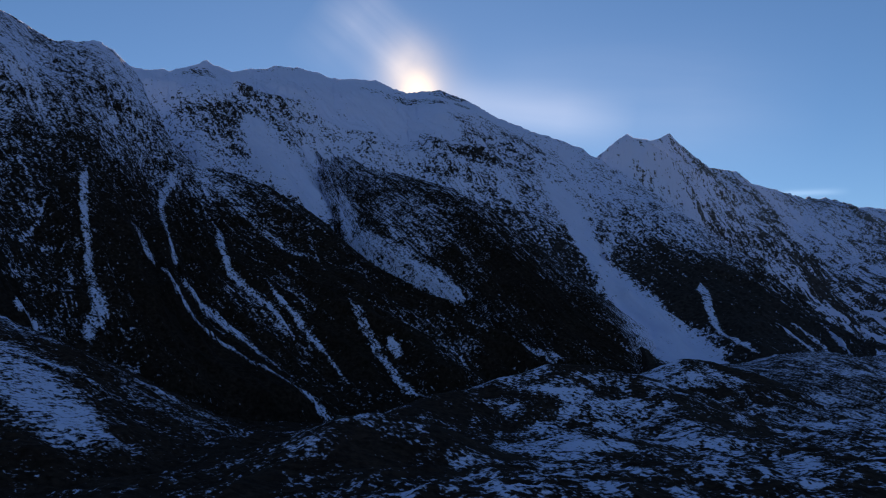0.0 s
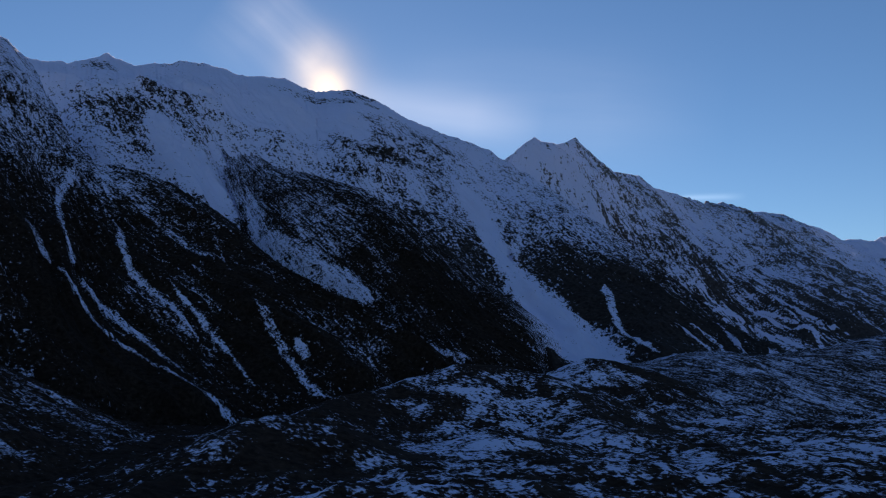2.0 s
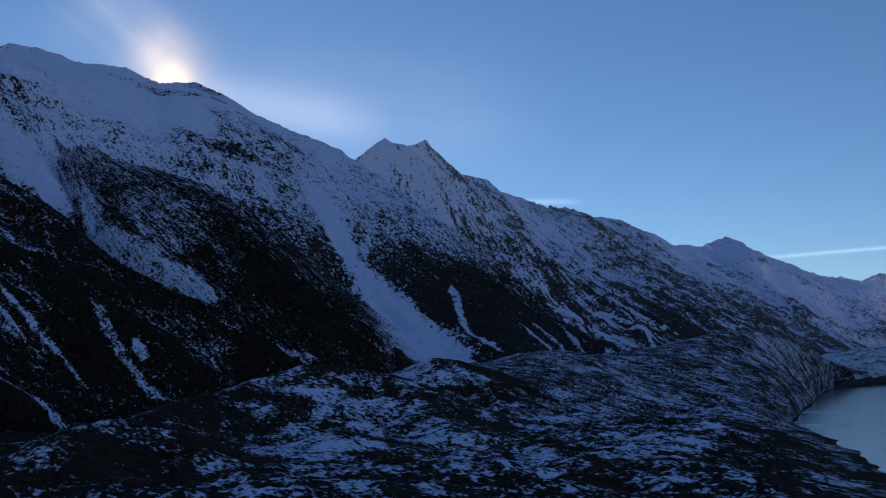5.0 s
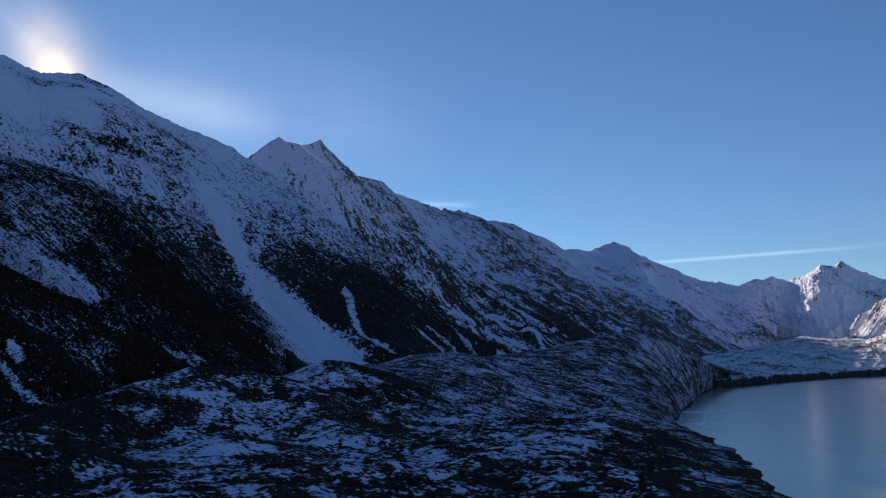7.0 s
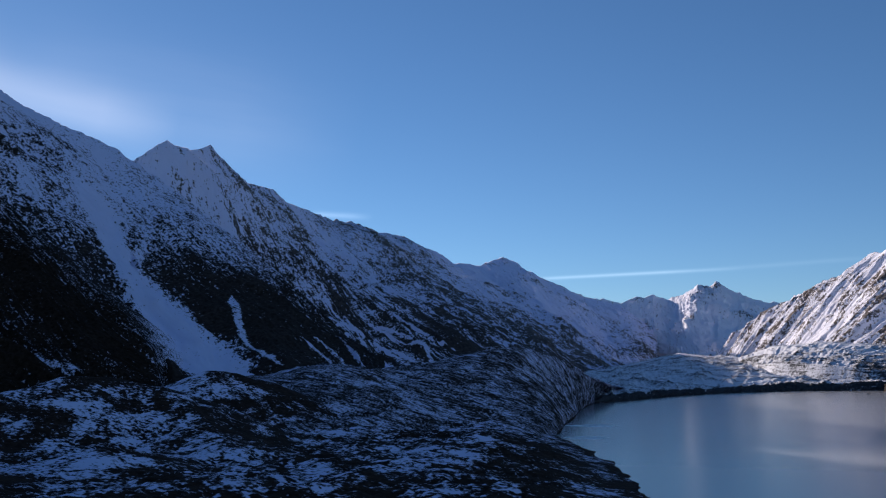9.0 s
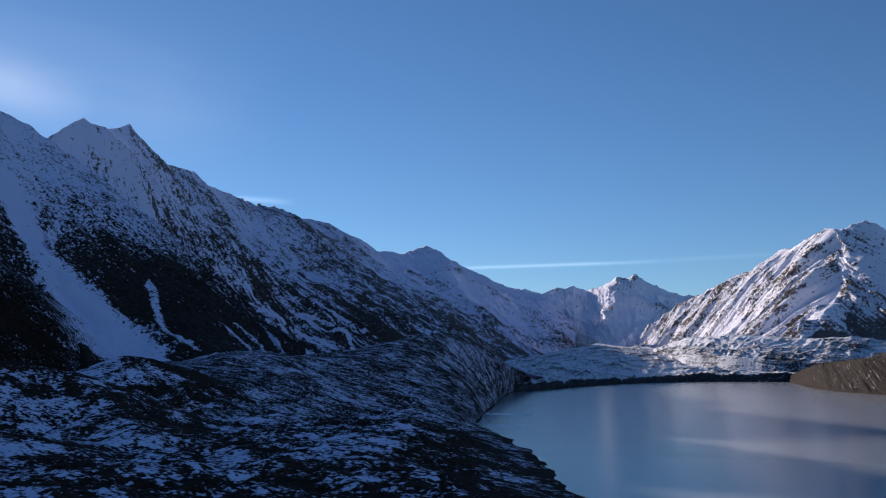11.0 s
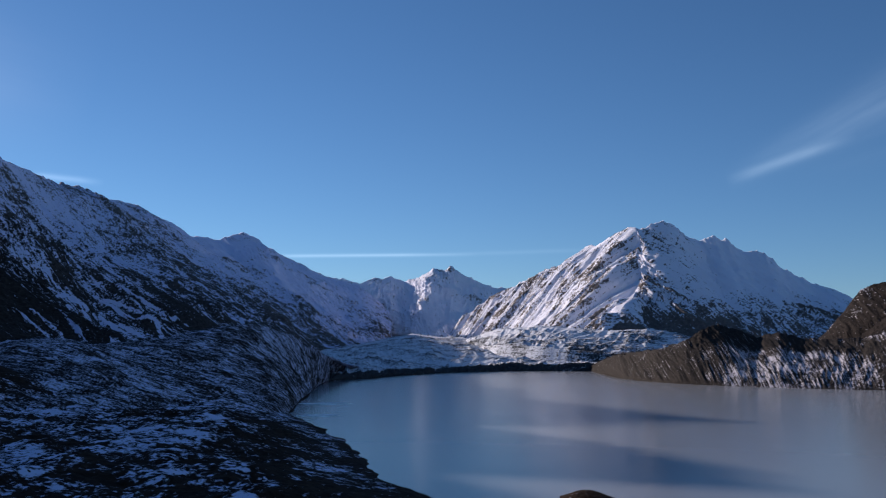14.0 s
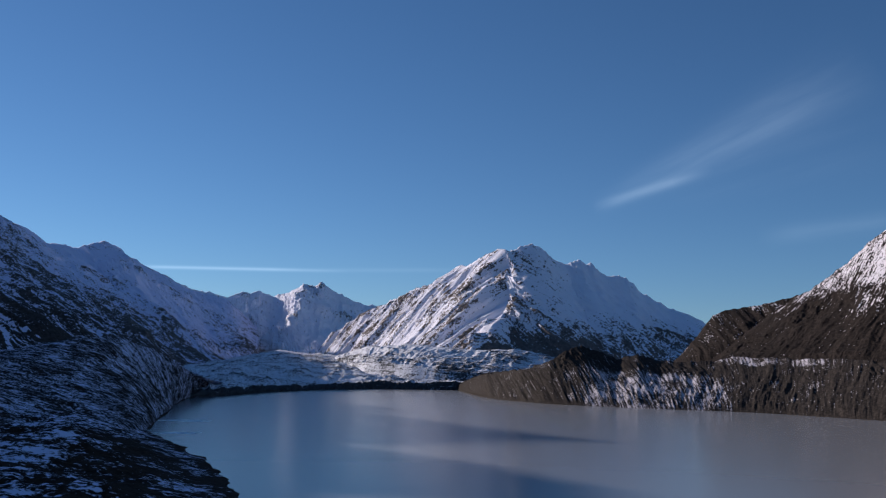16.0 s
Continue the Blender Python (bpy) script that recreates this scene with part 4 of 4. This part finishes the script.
far = tagged(new("far_mountain"), "distant snow-covered peaks closing the valley", "mountain")
a = Slope(FAR_FOOT, FAR_CREST, 520, 130, hollow=1.25, back=(60, 0.2), jag=(9, 60), fan=True).lean(-0.3, 0.0, 0.3)
a.ridge(FAR_RIB, 44, 60).relief((24, 170, 190), (11, 64, 80), (5, 24, 30), (2, 10, 12), seed=64, size=1)
a.crags(9, 22, 65, 0.3, group=8, bare_or_hazed=(0.05, 0.4))
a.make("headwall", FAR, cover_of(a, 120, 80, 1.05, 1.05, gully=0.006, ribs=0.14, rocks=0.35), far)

peak = tagged(new("sunlit_mountain"), "snowy pyramid mountain with a sharp sunlit rib", "mountain")
a = Slope(PEAK_LEFT_FOOT, PEAK_LEFT, 430, 190, hollow=1.1, back=(90, 0.3), back_rows=6, jag=(11, 60)).lean(-0.25).relief((26, 150, 900), (12, 55, 520), (6, 24, 260), (1.5, 10, 60), seed=74, size=1)
a.crags(8, 18, 75, 0.35, group=8, bare_or_hazed=(0.05, 0.5))
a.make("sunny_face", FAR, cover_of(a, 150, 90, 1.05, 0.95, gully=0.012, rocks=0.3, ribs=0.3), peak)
a = Slope(PEAK_RIGHT_FOOT, PEAK_RIGHT, 430, 190, hollow=1.15, back=(90, 0.3), back_rows=6, jag=(11, 60))
a.calm = a.calm * np.clip(a.s / 320, 0.15, 1)
a.lean(0.55).relief((18, 170, 800), (10, 60, 300), (5, 24, 80), (2, 10, 26), seed=79, size=1)
a.crags(7, 16, 80, 0.25, group=10, bare_or_hazed=(-0.05, 0.4))
turn = np.degrees(np.arctan2(a.p[..., 0], a.p[..., 1]))
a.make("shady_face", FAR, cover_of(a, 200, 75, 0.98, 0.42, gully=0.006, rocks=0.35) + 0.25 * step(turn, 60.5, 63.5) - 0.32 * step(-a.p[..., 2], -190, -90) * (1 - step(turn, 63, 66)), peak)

a = Slope(BENCH_FOOT, BENCH_TOP, 400, 64, hollow=1.1, back=(200, 0.0), back_rows=6, jag=(2, 40)).relief((4, 60, 90), (3.4, 24, 36), (1.6, 10, 16), seed=81, size=1)
turn = np.degrees(np.arctan2(a.p[..., 0], a.p[..., 1]))
w = 0.72 + 0.45 * step(a.v + 0.1 * fractal(a.s / 160, a.q / 60, 2, 7), 0.55, 0.85) * (1 - 0.7 * step(turn, 52.5, 55.5)) + 0.3 * fractal(a.s / 90, a.q / 14, 3, 6) - 0.06 * a.d
a.make("moraine_bench", ICE, w, peak)

thing = new("glacier")
a = Slope(GLACIER_FRONT, GLACIER_RIM, 620, 22, hollow=0.7, back=(60, 0.1), back_rows=4, jag=(3, 60), skirt=8.0).relief((5, 40, 60), (3, 16, 30), (1.4, 7, 12), seed=83, size=1)
tagged(a.make("ice_cliff", ICE, -0.1 - 0.05 * a.d + 0.9 * step(a.v, 0.8, 1.0) + 0.3 * fractal(a.s / 30, a.q / 9, 3, 5), thing), "dark dirty ice cliff")
a = Slope([(b, d + 6, z - 1) for b, d, z in GLACIER_RIM], GLACIER_BACK, 460, 130, hollow=1.0, back=(250, 0.0), back_rows=6, jag=(1, 30)).relief((7, 120, 200), (4, 45, 60), (2, 18, 22), seed=84, size=0.9)
a.make("surface", ICE, 0.93 - 0.05 * a.d + 0.25 * fractal(a.s / 120, a.q / 25, 3, 12), thing)
tagged(thing, "rough debris-covered glacier tongue ending in the lake", "glacier")

a = Slope(BANK_WATER, BANK_TOP, 620, 110, hollow=0.95, back=(400, 0.0), jag=(3.0, 16), fan=True).lean(0.7, 0.5, 0.25, 0.1, 0.0, 0.0).relief((3.5, 70, 260), (2.4, 28, 160), (1.6, 12, 60), (0.7, 5, 16), seed=94)
a.crags(2.5, 7, 95, 0.65, group=9)
thing = new("moraine_bank")
turn = np.degrees(np.arctan2(a.p[..., 0], a.p[..., 1]))
w = 0.06 + 0.54 * step(turn, 60.5, 64) * (1 - step(turn, 69.5, 73)) * step(-a.v, -0.78, -0.6) - 0.05 * a.d - 0.12 * step(-a.v, -0.2, 0) - 0.14 * a.rib
w = w + 0.5 * step(a.v + 0.1 * fractal(a.s / 30, a.q / 8, 3, 8), 0.78, 0.9) * step(turn, 69.5, 71.5) * (1 - 0.7 * step(turn, 75, 78)) - 0.3 * a.rock
a.make("face", BANK, w, thing, (0, 112))
tagged(a.make("terrace", BANK, w + 0.1, thing, (111, None)), "snow-dusted terrace")
tagged(thing, "steep gullied grey moraine bank with snow streaks above the lake", "moraine")
a = Slope(HILL_FOOT, HILL_CREST, 300, 120, hollow=0.8, back=(300, 0.4), jag=(3, 22)).lean(0.2).relief((8, 110, 400), (3, 36, 160), (1.6, 14, 60), (0.8, 6, 20), seed=104)
a.crags(3.5, 8, 105, 0.2, group=9)
tagged(a.make("dark_hill", EARTH, 0.0 - 0.03 * a.d - 0.12 * a.rib + 0.45 * step(a.v, 0.72, 0.95) * step(fractal(a.s / 26, a.q / 60, 3, 6), 0.0, 0.3)), "rounded dark brown hill with a little snow below its top", "hill")
a = Slope(SLOPE_FOOT, SLOPE_CREST, 420, 170, hollow=1.1, back=(300, 0.4), jag=(4, 24)).lean(-0.4).relief((10, 140, 600), (4, 46, 160), (2.4, 17, 45), (1, 7, 12), seed=114)
a.crags(3.5, 8, 115, 0.45, group=9)
thing = new("brown_mountain")
w = cover_of(a, 180, 70, 0.72, -0.08, gully=0.03, rocks=0.25, ribs=0.25)
a.make("lower_slope", EARTH, w, thing, (0, 100))
tagged(a.make("upper_slope", EARTH, w, thing, (99, None)), "rocky upper slope streaked with snow")
tagged(thing, "brown mountainside with snow on its upper slopes", "mountain")


# ---- loose things ----
def stone(seed):
    """An angular block about one metre across."""
    rng = random.Random(seed)
    bm = bmesh.new()
    bmesh.ops.create_icosphere(bm, subdivisions=2, radius=0.5)
    cuts = [(Vector((rng.uniform(-1, 1), rng.uniform(-1, 1), rng.uniform(-0.6, 1))).normalized(), rng.uniform(0.26, 0.4)) for _ in range(9)]
    for v in bm.verts:
        for axis, reach in cuts:
            over = v.co.dot(axis) - reach
            if over > 0:
                v.co -= axis * over
        v.co += Vector((rng.uniform(-1, 1), rng.uniform(-1, 1), rng.uniform(-1, 1))) * 0.018
        v.co.x *= 1.25
        v.co.z = v.co.z * 0.8 + 0.12
    me = bpy.data.meshes.new("boulder")
    bm.to_mesh(me)
    bm.free()
    me.materials.append(STONE)
    return me


STONE = stone_material()
BLOCKS = [stone(k) for k in range(7)]
rng = random.Random(12)
view = bpy.context.evaluated_depsgraph_get()
home = bpy.data.objects["ground"]
made = 0
while made < 260:
    bearing, distance = rng.uniform(-27, 40), 215 * (2.6 ** rng.random())
    x, y, _ = place(bearing, distance)
    hit, at, up, _, ob, _ = scene.ray_cast(view, (x, y, 400), (0, 0, -1))
    if not hit or ob.name != "ground" or at.z < 1.5:
        continue
    size = 0.7 + 2.1 * rng.random() ** 3
    block = new("boulder", rng.choice(BLOCKS))
    block.parent = home
    block.matrix_local = Matrix.LocRotScale(at + Vector((0, 0, -0.12 * size)), Euler((rng.uniform(-0.3, 0.3), rng.uniform(-0.3, 0.3), rng.uniform(0, 6.3))), (size * rng.uniform(0.8, 1.3), size, size * rng.uniform(0.7, 1.1)))
    made += 1


def floe(length, width, seed):
    """A thin raft of brash ice with a ragged rim."""
    rng = random.Random(seed)
    bm = bmesh.new()
    rim = []
    for k in range(36):
        turn = 2 * math.pi * k / 36
        reach = 1 + rng.uniform(-0.25, 0.2)
        rim.append((math.cos(turn) * length / 2 * reach, math.sin(turn) * width / 2 * reach))
    low = [bm.verts.new((px, py, -0.05)) for px, py in rim]
    high = [bm.verts.new((px * 0.94, py * 0.9, 0.07 + rng.uniform(0, 0.05))) for px, py in rim]
    for k in range(36):
        bm.faces.new((low[k], low[(k + 1) % 36], high[(k + 1) % 36], high[k]))
    bm.faces.new(high)
    me = bpy.data.meshes.new("ice_floe")
    bm.to_mesh(me)
    bm.free()
    me.materials.append(FLOE)
    return me


FLOE = floe_material()
for k, (bearing, distance, length, width, turn) in enumerate(((38.4, 773, 40, 24, -38), (38.05, 634, 28, 18, -38), (39.6, 1480, 60, 40, -40))):
    ob = tagged(new("ice_floe", floe(length, width, k)), "thin pale strip of brash ice on the lake", "ice floe", "ice floes")
    ob.matrix_world = pose(*place(bearing, distance, 0.0), 0, 0, turn)
